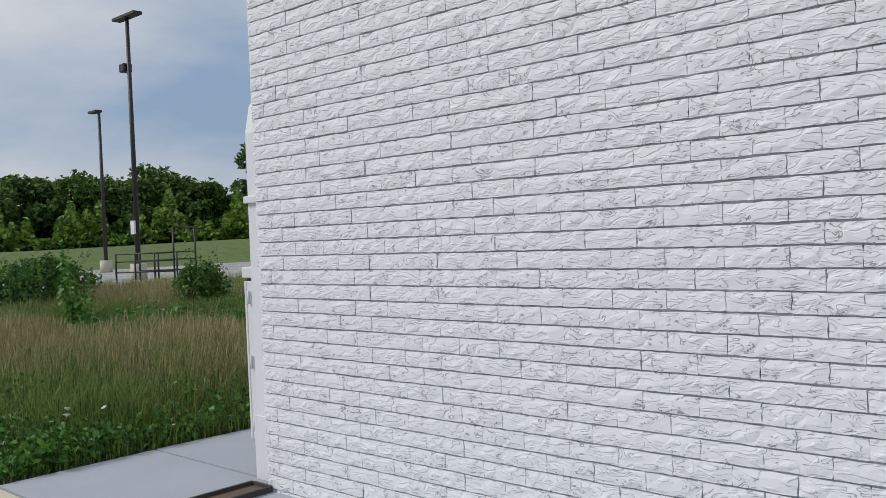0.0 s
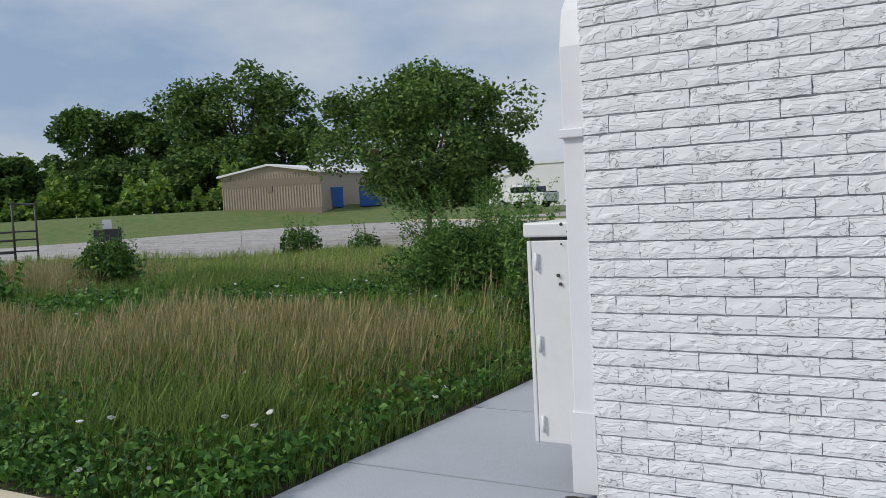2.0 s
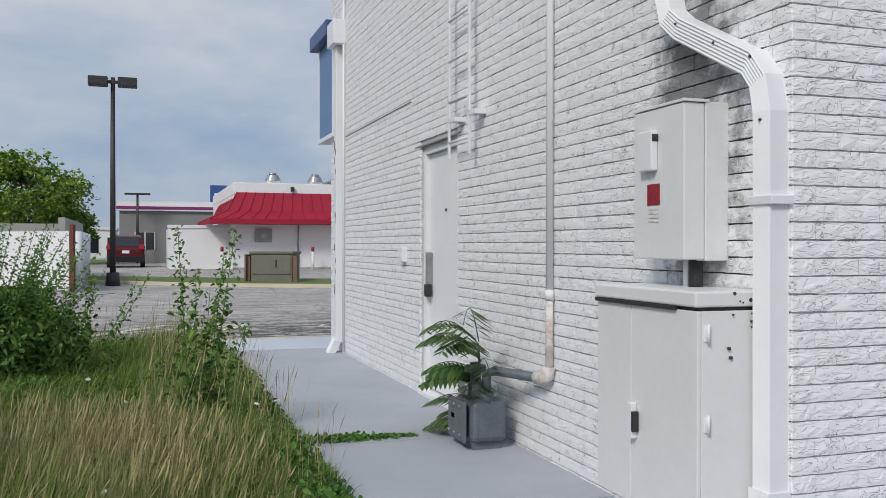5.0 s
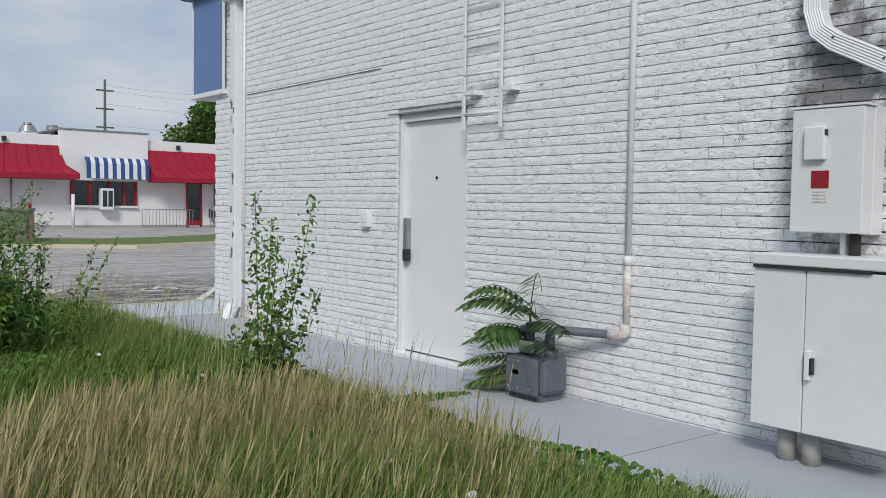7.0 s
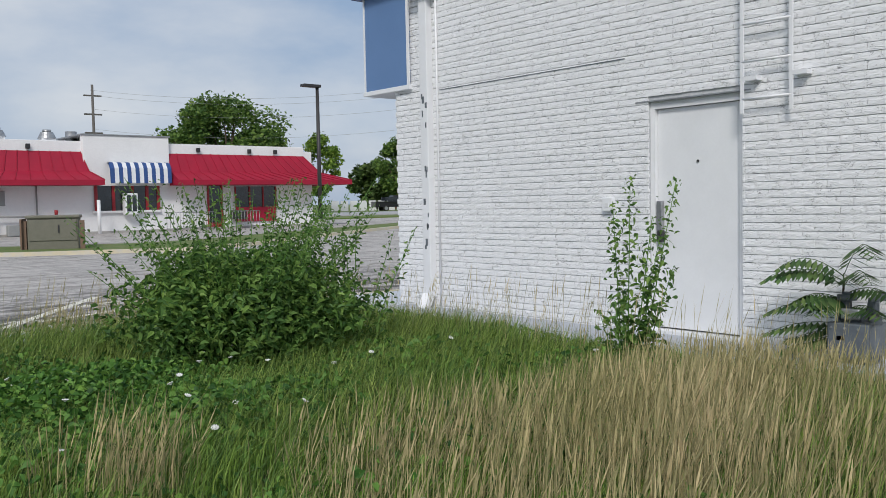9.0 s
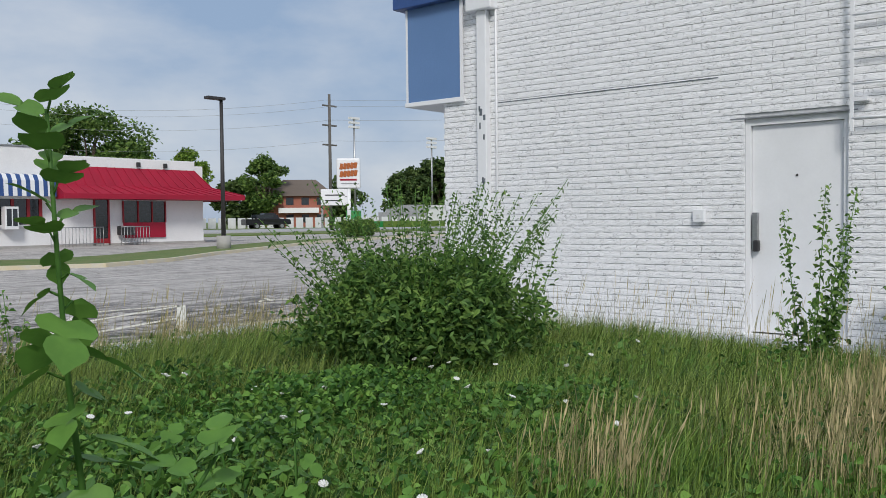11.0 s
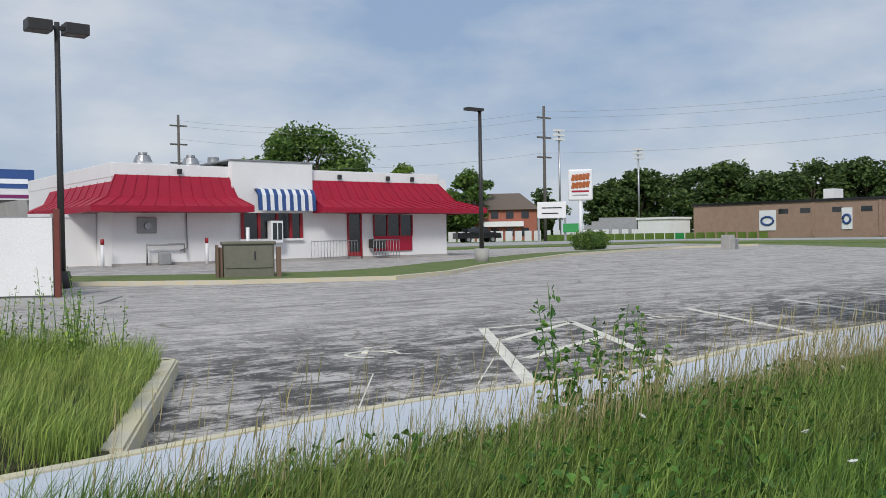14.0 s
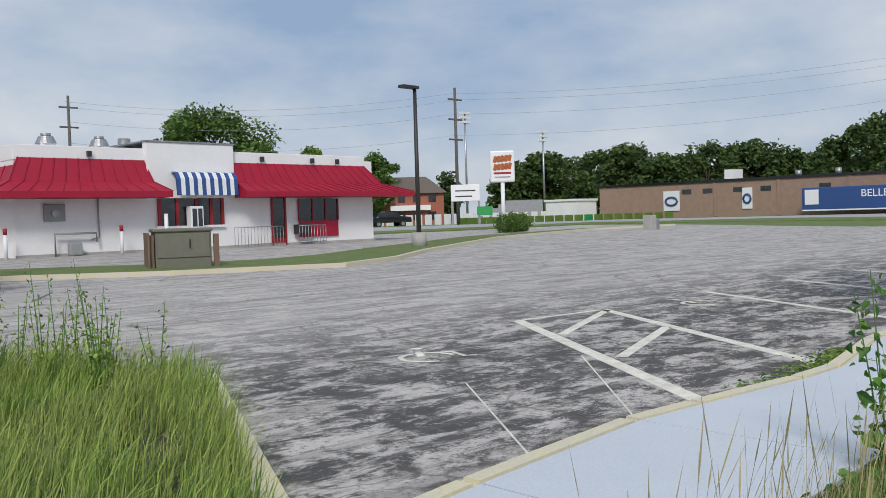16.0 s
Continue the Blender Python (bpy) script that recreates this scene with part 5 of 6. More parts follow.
for j in sel[:90]:
    if j == sel[0]:
        bm = bmesh.new()
        for q in range(9):
            a = q * math.tau / 9
            tube([(0.008 * math.cos(a), 0.008 * math.sin(a), 0), (0.018 * math.cos(a), 0.018 * math.sin(a), 0.005)], 0.005, 5, bm, flat=0.4)
        bmesh.ops.create_icosphere(bm, subdivisions=1, radius=0.009)
        fm = bpy.data.meshes.new("white_flower")
        bm.to_mesh(fm)
        bm.free()
        fm.materials.append(M_PETAL)
    fo = new("white_flower", fm)
    fo.matrix_basis = pose(float(cx[j]), float(cy[j]), 0.22 + 0.06 * rng.uniform(), rng.uniform(-30, 30), rng.uniform(-30, 30), 0)
    tagged(fo, "small white clover-like flower head in grass", "flower", group="white flowers in the grass")
for (x, y) in ((-1.42, 1.1), (-1.5, 1.35), (-1.44, 0.3), (-1.5, -0.2), (-1.9, -0.55), (-2.4, -0.6), (-2.2, -0.7), (-1.4, 2.3)):
    fo = new("white_flower", fm)
    fo.matrix_basis = pose(x, y, 0.09, 10, 15, 0)
    tagged(fo, "small white clover-like flower head in grass", "flower", group="white flowers in the grass")
# creeping weeds in the walk's joint
rng = np.random.default_rng(8)
jx = rng.uniform(-1.32, -0.55, 700)
jy = 3.0 + rng.normal(0, 0.05, 700) * (0.4 + (-0.5 - jx))
v, f = leaf_cloud(rng, np.stack([jx, jy, rng.uniform(0.0, 0.05, 700) * (-0.5 - jx) + 0.005], 1), 0.035, up=0.0)
tagged(arrays("creeping_weeds", v, f, L_CLOVER), "creeping green weeds in a pavement joint", "weeds", kind="stuff")
rng = np.random.default_rng(18)
jx = rng.uniform(-4.4, -2.2, 1500)
jy = 9.46 + np.clip(jx + 3.6, 0, 9) * 0.13 + np.abs(rng.normal(0, 0.14, 1500)) + 0.06
v, f = leaf_cloud(rng, np.stack([jx, jy, np.full(1500, -0.14) + rng.uniform(0, 0.025, 1500)], 1), 0.04, up=0.0)
tagged(arrays("kerb_weeds", v, f, L_GRASS), "low green weeds along the kerb", "weeds", kind="stuff")


# ---- street furniture and distance ----
def pole(name, x, y, h, r, mat, label, category, z=None, r2=None):
    z = float(level(np.array(x), np.array(y))) if z is None else z
    t = thing(name, label, category, pose(x, y, z))
    part("shaft", tube([(0, 0, -0.1), (0, 0, h)], r, 10, r2=r2 or r * 0.7), mat, t)
    return t


lampa = pole("street_lamp", -3.22, 29.4, 7.05, 0.1, M_BRONZE, "dark bronze parking-lot lamp with two box heads", "lamp post")
for s in (-1, 1):
    hd = box(s * 0.16 if s > 0 else -0.78, -0.25, 6.75, 0.78 if s > 0 else -0.16, 0.25, 7.05, 0.02)
    o = part("lamp_head", hd, M_BRONZE, lampa)
    o.matrix_basis = pose(0, 0, 0, 0, 0, 0)
part("arm", box(-0.2, -0.05, 6.85, 0.2, 0.05, 6.95), M_BRONZE, lampa)
part("base", tube([(0, 0, -0.05), (0, 0, 0.45)], 0.25, 14, r2=0.2), M_BRONZE, lampa)
lampb = pole("street_lamp", 14.24, 32.5, 6.4, 0.1, M_BRONZE, "dark bronze parking-lot lamp on a concrete base", "lamp post")
part("lamp_head", box(-0.75, -0.16, 6.3, 0.12, 0.16, 6.42, 0.02), M_BRONZE, lampb)
part("base", tube([(0, 0, -0.05), (0, 0, 0.62)], 0.3, 16), M_CONC, lampb, "round concrete base")
for az, d, top, two in ((57.0, 33.5, .30, True), (62.4, 50, .146, False)):
    x, y = at(az, d, E0)
    if two:
        x, y = -30.06, 15.4
    z = float(level(np.array(x), np.array(y)))
    hh = 10.6 if two else 1.2 + top * d - z
    lp = pole("street_lamp", x, y, hh, 0.11, M_BRONZE, "tall dark parking-lot lamp on a yellow base", "lamp post")
    part("lamp_head", box(-0.9, -0.2, hh, 0.9 if two else 0.0, 0.2, hh + 0.13, 0.02), M_BRONZE, lp)
    part("base", tube([(0, 0, -0.05), (0, 0, 0.65)], 0.33, 14), M_KERB, lp, "yellow painted concrete base")
    if two:
        part("plate", box(-0.14, -0.2, 1.85, 0.14, -0.12, 2.4), M_WHITE, lp)
        part("camera_head", box(-0.5, -0.2, 8.45, -0.1, 0.2, 8.8, 0.05), M_BRONZE, lp)
cr = thing("cart_rack", "dark steel cart corral in the lot", "cart corral", pose(-27.2, 14.6, -0.15, 0, 0, 30))
for y in (-0.8, 0.8):
    for x in (-1.2, -0.4, 0.4, 1.2):
        part("post", tube([(x, y, 0), (x, y, 1.1 if x < 1 else 2.0)], 0.04, 6), M_BRONZE, cr)
    for z in (0.4, 0.8, 1.08):
        part("rail", tube([(-1.2, y, z), (1.2, y, z)], 0.03, 6), M_BRONZE, cr)
part("cross_rail", tube([(1.2, -0.8, 2.0), (1.2, 0.8, 2.0)], 0.04, 6), M_BRONZE, cr)


def gz(x, y):
    return float(mound(np.array(float(x)), np.array(float(y))))


# tan metal shed with bins
a, b = at(45.25, 66, E0), at(39.2, 62, E0)
d = Vector((b[0] - a[0], b[1] - a[1], 0))
sh = thing("shed", "tan ribbed metal shed with a low gable on the grass bank", "shed", pose(a[0], a[1], 0.95, 0, 0, math.degrees(math.atan2(d.y, d.x))))
W = d.length
bm = bmesh.new()
vs = [bm.verts.new(p) for p in ((0, 0, -0.5), (W, 0, -0.5), (W, 0, 2.9), (W / 2, 0, 3.45), (0, 0, 2.9))]
vb = [bm.verts.new(v.co + Vector((0, 14, 0))) for v in vs]
bm.faces.new(vs)
for i in range(5):
    bm.faces.new((vs[i], vb[i], vb[(i + 1) % 5], vs[(i + 1) % 5]))
bmesh.ops.recalc_face_normals(bm, faces=bm.faces[:])
part("wall", bm, M_TAN, sh)
for i in range(36):
    part("rib", box(i * W / 36, -0.05, -0.4, i * W / 36 + 0.07, -0.005, 2.85), M_TAN, sh)
part("wainscot", box(0, -0.06, -0.5, W, -0.001, 0.35), M_TAND, sh)
part("band", box(0, -0.055, 2.0, W, -0.052, 2.5), M_TAND, sh)
rf = bmesh.new()
for s0, s1, z0_, z1_ in ((-0.25, W / 2, 2.88, 3.55), (W / 2, W + 0.25, 3.55, 2.88)):
    q = [rf.verts.new(p) for p in ((s0, -0.3, z0_), (s1, -0.3, z1_), (s1, 14.3, z1_), (s0, 14.3, z0_))]
    q2 = [rf.verts.new(v.co + Vector((0, 0, -0.14))) for v in q]
    rf.faces.new(q)
    rf.faces.new(q2[::-1])
    for i in range(4):
        rf.faces.new((q[i], q2[i], q2[(i + 1) % 4], q[(i + 1) % 4]))
bmesh.ops.recalc_face_normals(rf, faces=rf.faces[:])
part("roof", rf, M_WALL, sh, "pale metal roof edge")
part("vent", box(W * 0.47, -0.1, 1.6, W * 0.52, -0.01, 2.0), M_TAND, sh)


def dumpster(x, y, z, s, mat, label, rz=0, lidmat=None):
    t = thing("dumpster", label, "dumpster", pose(x, y, z, 0, 0, rz), group="waste bins")
    bm = bmesh.new()
    pr = [(-0.6, 0), (0.6, 0), (0.75, 1.0), (-0.75, 1.35)]
    A = [bm.verts.new((-s, p[0], p[1])) for p in pr]
    B = [bm.verts.new((s, p[0], p[1])) for p in pr]
    bm.faces.new(A)
    bm.faces.new(B)
    for i in range(4):
        bm.faces.new((A[i], A[(i + 1) % 4], B[(i + 1) % 4], B[i]))
    bmesh.ops.recalc_face_normals(bm, faces=bm.faces[:])
    part("bin", bm, mat, t)
    lid = box(-s - 0.03, -0.8, -0.03, s + 0.03, 0.8, 0.04)
    o = part("lid", lid, lidmat or mat, t)
    o.matrix_basis = pose(0, 0, 1.2, -13, 0, 0)
    for x in (-s * 0.6, s * 0.6):
        part("foot", box(x - 0.1, -0.5, -0.1, x + 0.1, 0.5, 0.02), M_BLACK, t)


for az, s in ((38.5, 0.75), (36.1, 0.75)):
    x, y = at(az, 64, E0)
    dumpster(x, y, gz(x, y), s, M_BINB, "blue steel dumpster beside the shed", 38)
x, y = at(52.2, 55, E0)
st = thing("stone_bench", "black stone block with a white notice", "stone block", pose(x, y, gz(x, y), 0, 0, 52))
part("block", box(-0.75, -0.4, -0.2, 0.75, 0.4, 0.75, 0.03), M_BLACK, st)
part("notice", box(-0.25, -0.03, 0.75, 0.25, 0.03, 1.3), M_WHITE, st)
for az in (20.1, 18.9):
    x, y = at(az, 58, (-0.5, -3.23))
    dumpster(x, y, gz(x, y), 0.9, M_BING, "bright green plastic-lidded dumpster", 20)

# waste enclosure with slatted gates
en = thing("waste_enclosure", "block waste enclosure with white slatted chain-link gates", "enclosure", pose(-4.25, 25.95, -0.15, 0, 0, 150))
part("gate_post", box(-0.06, -0.06, 0, 0.06, 0.06, 2.05), M_GATE, en)
part("gate_post", box(4.9, -0.06, 0, 5.02, 0.06, 2.05), M_BRONZE, en)
for x0, x1 in ((0.1, 2.45), (2.5, 4.86)):
    g = part("gate", box(x0, -0.02, 0.08, x1, 0.02, 1.85), M_WALL, en)
    for i in range(26):
        u = x0 + (x1 - x0) * i / 26
        part("slat", box(u + 0.005, -0.035, 0.1, u + 0.075, -0.021, 1.83), M_WHITE, g)
    for z in (0.08, 0.95, 1.85):
        part("gate_rail", tube([(x0, -0.05, z), (x1, -0.05, z)], 0.03, 6), M_DULL, g)
    for u in (x0 + 0.02, (x0 + x1) / 2, x1 - 0.02):
        part("gate_upright", tube([(u, -0.05, 0.03), (u, -0.05, 1.95)], 0.03, 6), M_DULL, g)
for q in ([(-4.75, 27.3), (-4.55, 27.3), (-4.55, 36), (-4.75, 36)], [(-11.2, 36.0), (-4.55, 36.0), (-4.55, 36.2), (-11.2, 36.2)], [(-9.0, 28.9), (-8.8, 28.9), (-11.0, 36), (-11.2, 36)]):
    o = part("block_wall", poly(q, -0.1, 2.15), M_CONC, en)
    o.matrix_basis = pose(-4.25, 25.95, -0.15, 0, 0, 150).inverted()
part("apron", box(-1.4, 0.0, -0.02, 6.5, 2.4, 0.03), M_CONC, en)
for i in range(4):
    b_ = thing("bollard", "white steel bollard beside the enclosure", "bollard", pose(-4.2 - i * 0.03, 27.4 + i * 2.2, -0.13), group="bollards by the enclosure")
    part("post", tube([(0, 0, 0), (0, 0, 1.85)], 0.13, 12), M_WHITE, b_)

# transformer
tb = thing("transformer_box", "grey-green pad transformer with wooden guard posts", "transformer", pose(2.3, 29.7, -0.08, 0, 0, -22))
part("cabinet", box(-0.75, -0.6, 0.0, 0.75, 0.6, 1.08, 0.03), M_TGREEN, tb)
part("lid", box(-0.8, -0.66, 1.06, 0.8, 0.66, 1.16, 0.03), M_TGREEN, tb)
part("door", box(-0.7, -0.63, 0.35, 0.7, -0.6, 1.02, 0.01), M_TGREEN, tb)
part("handle", box(0.15, -0.66, 0.6, 0.19, -0.62, 0.85), M_BLACK, tb)
for x, y in ((-0.85, -0.5), (0.87, -0.65), (-0.85, 0.0), (-0.85, 0.45)):
    part("guard_post", box(x - 0.07, y - 0.07, -0.1, x + 0.07, y + 0.07, 0.98), M_WOOD, tb)
part("guard_board", box(-0.95, -0.7, 0.05, -0.9, 0.6, 1.05), M_WOOD, tb)

# pole sign
sg = thing("pole_sign", "white pole sign with orange lettering blocks", "sign", pose(32.6, 43.9, 0.1, 0, 0, -48))
part("post", tube([(0, 0, -0.1), (0, 0, 3.3)], 0.13, 12), M_WHITE, sg)
part("cabinet", box(-0.78, -0.2, 3.2, 0.78, 0.2, 5.2, 0.1), M_WHITE, sg)
random.seed(12)
for row, z in enumerate((4.65, 4.15)):
    for i in range(5):
        o = part("letter_block", box(-0.1, -0.225, -0.2, 0.11, -0.2, 0.2, 0.03), M_ORANGE, sg)
        o.matrix_basis = pose(-0.45 + i * 0.23, 0, z + 0.02 * i, 0, 12, 0)
part("stripe", box(-0.55, -0.22, 3.72, 0.55, -0.2, 3.84), M_RED, sg)
part("small_print", box(-0.5, -0.22, 3.5, 0.5, -0.2, 3.57), M_STEEL, sg)
for dx in (-0.9, 0.7, 1.5):
    stem_plant("shrub", 32.6 + dx, 43.2 + dx * 0.5, [0.5, 0.6, 0.4], 0.12, L_TREE, 90 + int(dx * 10), "clipped round shrub below the pole sign", "shrub", z=0.1, fill=(2200, 0.95, 1.25))
pd = thing("service_pedestal", "pale concrete service pedestal on the verge", "pedestal", pose(37, 36.0, 0.0))
part("post", box(-0.3, -0.3, -0.1, 0.3, 0.3, 0.95, 0.04), M_CONC, pd)
part("door", box(0.35, -0.25, 0.0, 0.75, 0.25, 0.7, 0.03), M_STEEL, pd)


def building(name, label, x0, y0, x1, y1, z0, z1, mat, rz=0.0, roofmat=None):
    t = thing(name, label, "building", pose(x0, y0, z0, 0, 0, rz))
    part("wall", box(0, 0, -0.5, x1 - x0, y1 - y0, z1 - z0), mat, t)
    part("roof", box(-0.15, -0.15, z1 - z0, x1 - x0 + 0.15, y1 - y0 + 0.15, z1 - z0 + 0.25), roofmat or mat, t)
    return t


pk = building("shop_building", "grey stucco shop with a magenta and white roof band", -3.7, 60, 13, 74, 0.15, 4.0, M_GREYW, roofmat=M_WALL)
part("band", box(-0.2, -0.2, 3.45, 16.9, -0.01, 3.85), M_WALL, pk)
part("stripe", box(-0.21, -0.22, 3.55, 16.9, -0.2, 3.75), M_PURPLE, pk)
part("window", box(1.0, -0.05, 0.9, 2.2, 0.02, 2.0), M_GLASS, pk)
for x in (0.95, 1.58, 2.2):
    part("window_frame", box(x, -0.08, 0.85, x + 0.07, -0.051, 2.05), M_WHITE, pk)
part("roof_sign", box(6.2, 5, 4.3, 8.6, 5.2, 5.6), M_NAVY, pk, "blue and white roof sign")
part("roof_sign_text", box(6.5, 4.95, 4.7, 8.2, 4.99, 5.0), M_WHITE, pk)
x, y = at(-16, 0)
for az, w, hh, d, mt_, nm in ((21.5, 16, .038, 105, M_WALL, "pale beige store block with a flat roof"), (14.5, 12, .025, 90, M_TAND, "low brown store block"), (4.0, 4, .017, 88, M_WALL, "pale low store block"), (26.5, 20, .026, 110, M_WALL, "pale beige store block with a flat roof")):
    x, y = at(az, d, (-0.5, -3.23))
    bl = building("store_building", nm, x - w / 2, y, x + w / 2, y + 10, 0.2, 1.24 + hh * d, mt_)
    for i in range(int(w / 3)):
        part("window", box(0.8 + i * 3, -0.04, 0.4, 2.6 + i * 3, 0.01, 1.7), M_GLASS, bl)

# tan brick hall beyond the road
hl = building("brick_hall", "long tan brick hall with a dark flat roof beyond the road", 78, 8, 92, 68, 0.5, 4.15, M_BRK2, roofmat=M_CARK)
for y in (9, 16, 23, 31, 38, 45):
    part("pilaster", box(-0.08, y, 0, -0.005, y + 0.35, 3.6), M_BRK2, hl)
for y in (39, 42, 45.5, 48, 33):
    part("window", box(-0.05, y + 0.0, 2.5, 0.02, y + 1.1, 3.0), M_GLASS, hl)
for y, w in ((49.4, 2.0), (41.0, 1.1)):
    part("banner", box(-0.1, y, 0.7, -0.03, y + w, 2.9), M_WHITE, hl, "white banner with a dark oval")
    rg_ = bmesh.new()
    tube([(-0.12, y + w / 2 + 0.36 * w * math.cos(a), 1.75 + 0.45 * math.sin(a)) for a in np.linspace(0, math.tau, 15)], 0.12, 6, rg_)
    part("banner_oval", rg_, M_NAVY, hl)
part("roof_unit", box(1, 43.5, 3.85, 3, 44.6, 4.95), M_WALL, hl, "white roof unit")
for y in (26, 33, 37):
    part("roof_vent", tube([(2, y, 3.8), (2, y, 4.5)], 0.3, 10), M_STEEL, hl)
bx = building("white_trailer_shed", "small white box shed beside the hall", 74, 68.5, 78, 73, 0.5, 2.7, M_WALL)
# trailer
tl = thing("trailer", "dark blue enclosed box trailer with white lettering", "trailer", pose(74, 42.2, 0.3, 0, 0, -90))
part("box", box(0, 0, 0.5, 16, 2.5, 2.7, 0.08), M_NAVY, tl)
part("lower_stripe", box(0.05, -0.02, 0.5, 16, -0.004, 0.62), M_WALL, tl)
for x in (8.0, 8.9, 9.8):
    wh = tube([(x, -0.03, 0.42), (x, 0.25, 0.42)], 0.4, 16)
    o = part("wheel", wh, M_RUB, tl)
    part("rim", tube([(x, -0.045, 0.42), (x, -0.028, 0.42)], 0.2, 12), M_STEEL, o)
part("nose_panel", box(0.3, -0.02, 1.1, 1.6, -0.004, 2.5), M_WALL, tl, "pale mural panel")
cu = bpy.data.curves.new("lettering", "FONT")
cu.body, cu.size, cu.extrude = "BELLEVILLE", 0.95, 0.005
to = new("lettering_tmp", cu)
bpy.context.view_layer.update()
lm = bpy.data.meshes.new_from_object(to.evaluated_get(bpy.context.evaluated_depsgraph_get()))
bpy.data.objects.remove(to)
lm.materials.append(M_WALL)
lo = new("lettering", lm)
lo.parent = tl
lo.matrix_basis = pose(5.4, -0.02, 1.7, 90, 0, 0)
part("text_bar", box(7.6, -0.02, 1.5, 14.5, -0.005, 1.75), M_WALL, tl)

# fence, marquee, houses, poles
fc = thing("long_fence", "low pale fence along the far road", "fence", kind="structure")
for i in range(24):
    x, y = at(-37.5 - i * 0.62, 100, E1)
    part("panel", box(x - 0.5, y - 0.05, 0.3, x + 0.5, y + 0.05, 1.6), M_WALL, fc)
for i in range(22):
    x, y = at(-46.5 - i * 0.62, 96, E1)
    part("panel", box(x - 0.7, y - 0.06, 0.2, x + 0.7, y + 0.06, 1.1), M_BING if i % 9 == 4 else L_TREE, fc)
for az, w, d in ((-43.2, 9, 120), (-41.9, 7, 124)):
    x, y = at(az, d, E1)
    h_ = thing("house", "two-storey red brick house with brown hip roof and white porch", "house", pose(x, y, 0.4, 0, 0, -43))
    part("wall", box(-w / 2, 0, -0.5, w / 2, 8, 4.2), M_REDBR, h_)
    rb = bmesh.new()
    lo_ = [rb.verts.new(p) for p in ((-w / 2 - .5, -.5, 4.2), (w / 2 + .5, -.5, 4.2), (w / 2 + .5, 8.5, 4.2), (-w / 2 - .5, 8.5, 4.2))]
    hi_ = [rb.verts.new(p) for p in ((-w / 4, 4, 6.6), (w / 4, 4, 6.6))]
    rb.faces.new((lo_[0], lo_[1], hi_[1], hi_[0]))
    rb.faces.new((lo_[1], lo_[2], hi_[1]))
    rb.faces.new((lo_[2], lo_[3], hi_[0], hi_[1]))
    rb.faces.new((lo_[3], lo_[0], hi_[0]))
    rb.faces.new(lo_[::-1])
    part("roof", rb, M_ROOFB, h_)
    part("porch", box(-w * 0.3, -0.8, 1.9, w * 0.3, -0.01, 2.6), M_WALL, h_)
    for i in range(4):
        part("window", box(-w * 0.42 + i * w * 0.23, -0.06, 3.0, -w * 0.42 + i * w * 0.23 + 1.0, 0.02, 4.0), M_GLASS, h_)
        part("window", box(-w * 0.42 + i * w * 0.23, -0.06, 0.6, -w * 0.42 + i * w * 0.23 + 1.0, 0.02, 1.7), M_GLASS, h_)
x, y = at(-46.75, 80, E1)
mq = thing("marquee_sign", "white changeable-letter marquee sign on posts", "sign", pose(x, y, 0.4, 0, 0, -47))
part("board", box(-1.3, -0.2, 2.2, 1.3, 0.2, 3.7, 0.05), M_WALL, mq)
part("text_bar", box(-0.9, -0.22, 3.1, 0.9, -0.2, 3.2), M_BLACK, mq)
part("text_bar", box(-0.9, -0.22, 2.6, 0.6, -0.2, 2.7), M_BLACK, mq)
for s in (-1.2, 1.2):
    part("post", box(s - 0.1, -0.1, -0.2, s + 0.1, 0.1, 2.2), M_STEEL, mq)
part("street_name", box(1.0, -0.25, 0.9, 2.4, -0.2, 1.7), M_BING, mq, "green street sign")
up = []
for az, d, top, eye, arms in ((-46.25, 85, .1454, E1, 3), (-22.0, 95, .135, (-9.97, 4.59), 4), (14.0, 75, .1016, (-0.5, -3.23), 1), (-78, 100, .16, E1, 3), (10.6, 90, .06, (-0.5, -3.23), 1)):
    x, y = at(az, d, eye)
    hgt = 1.15 + top * d - gz(x, y)
    u = pole("utility_pole", x, y, hgt, 0.18, M_POLE, "tall weathered wooden utility pole", "utility pole", z=gz(x, y))
    for j in range(arms):
        part("crossarm", box(-0.9, -0.08, hgt - 1.2 - j * 1.9, 0.9, 0.08, hgt - 1.05 - j * 1.9), M_POLE, u)
    up.append((x, y, gz(x, y) + hgt))
for az, d, top in ((-46.85, 120, .118), (-51.8, 125, .094)):
    x, y = at(az, d, E1)
    hgt = 1.15 + top * d - 0.3
    u = pole("field_light", x, y, hgt, 0.16, M_STEEL, "tall sports-field floodlight mast", "floodlight mast", z=0.3)
    for r_ in range(3):
        part("lamp_row", box(-0.9, -0.2, hgt - 0.6 * r_ - 0.3, 0.9, 0.2, hgt - 0.6 * r_), M_WALL, u)
for az, d, top in ((16.6, 47, .107), (15.9, 58, .075), (1.9, 62, .056)):
    x, y = at(az, d, (-0.5, -3.23))
    z = float(level(np.array(x), np.array(y)))
    hgt = 1.24 + top * d - z
    u = pole("street_lamp", x, y, hgt, 0.1, M_BRONZE, "distant dark parking-lot lamp", "lamp post")
    part("lamp_head", box(-0.8, -0.2, hgt - 0.12, 0.8, 0.2, hgt, 0.02), M_BRONZE, u)
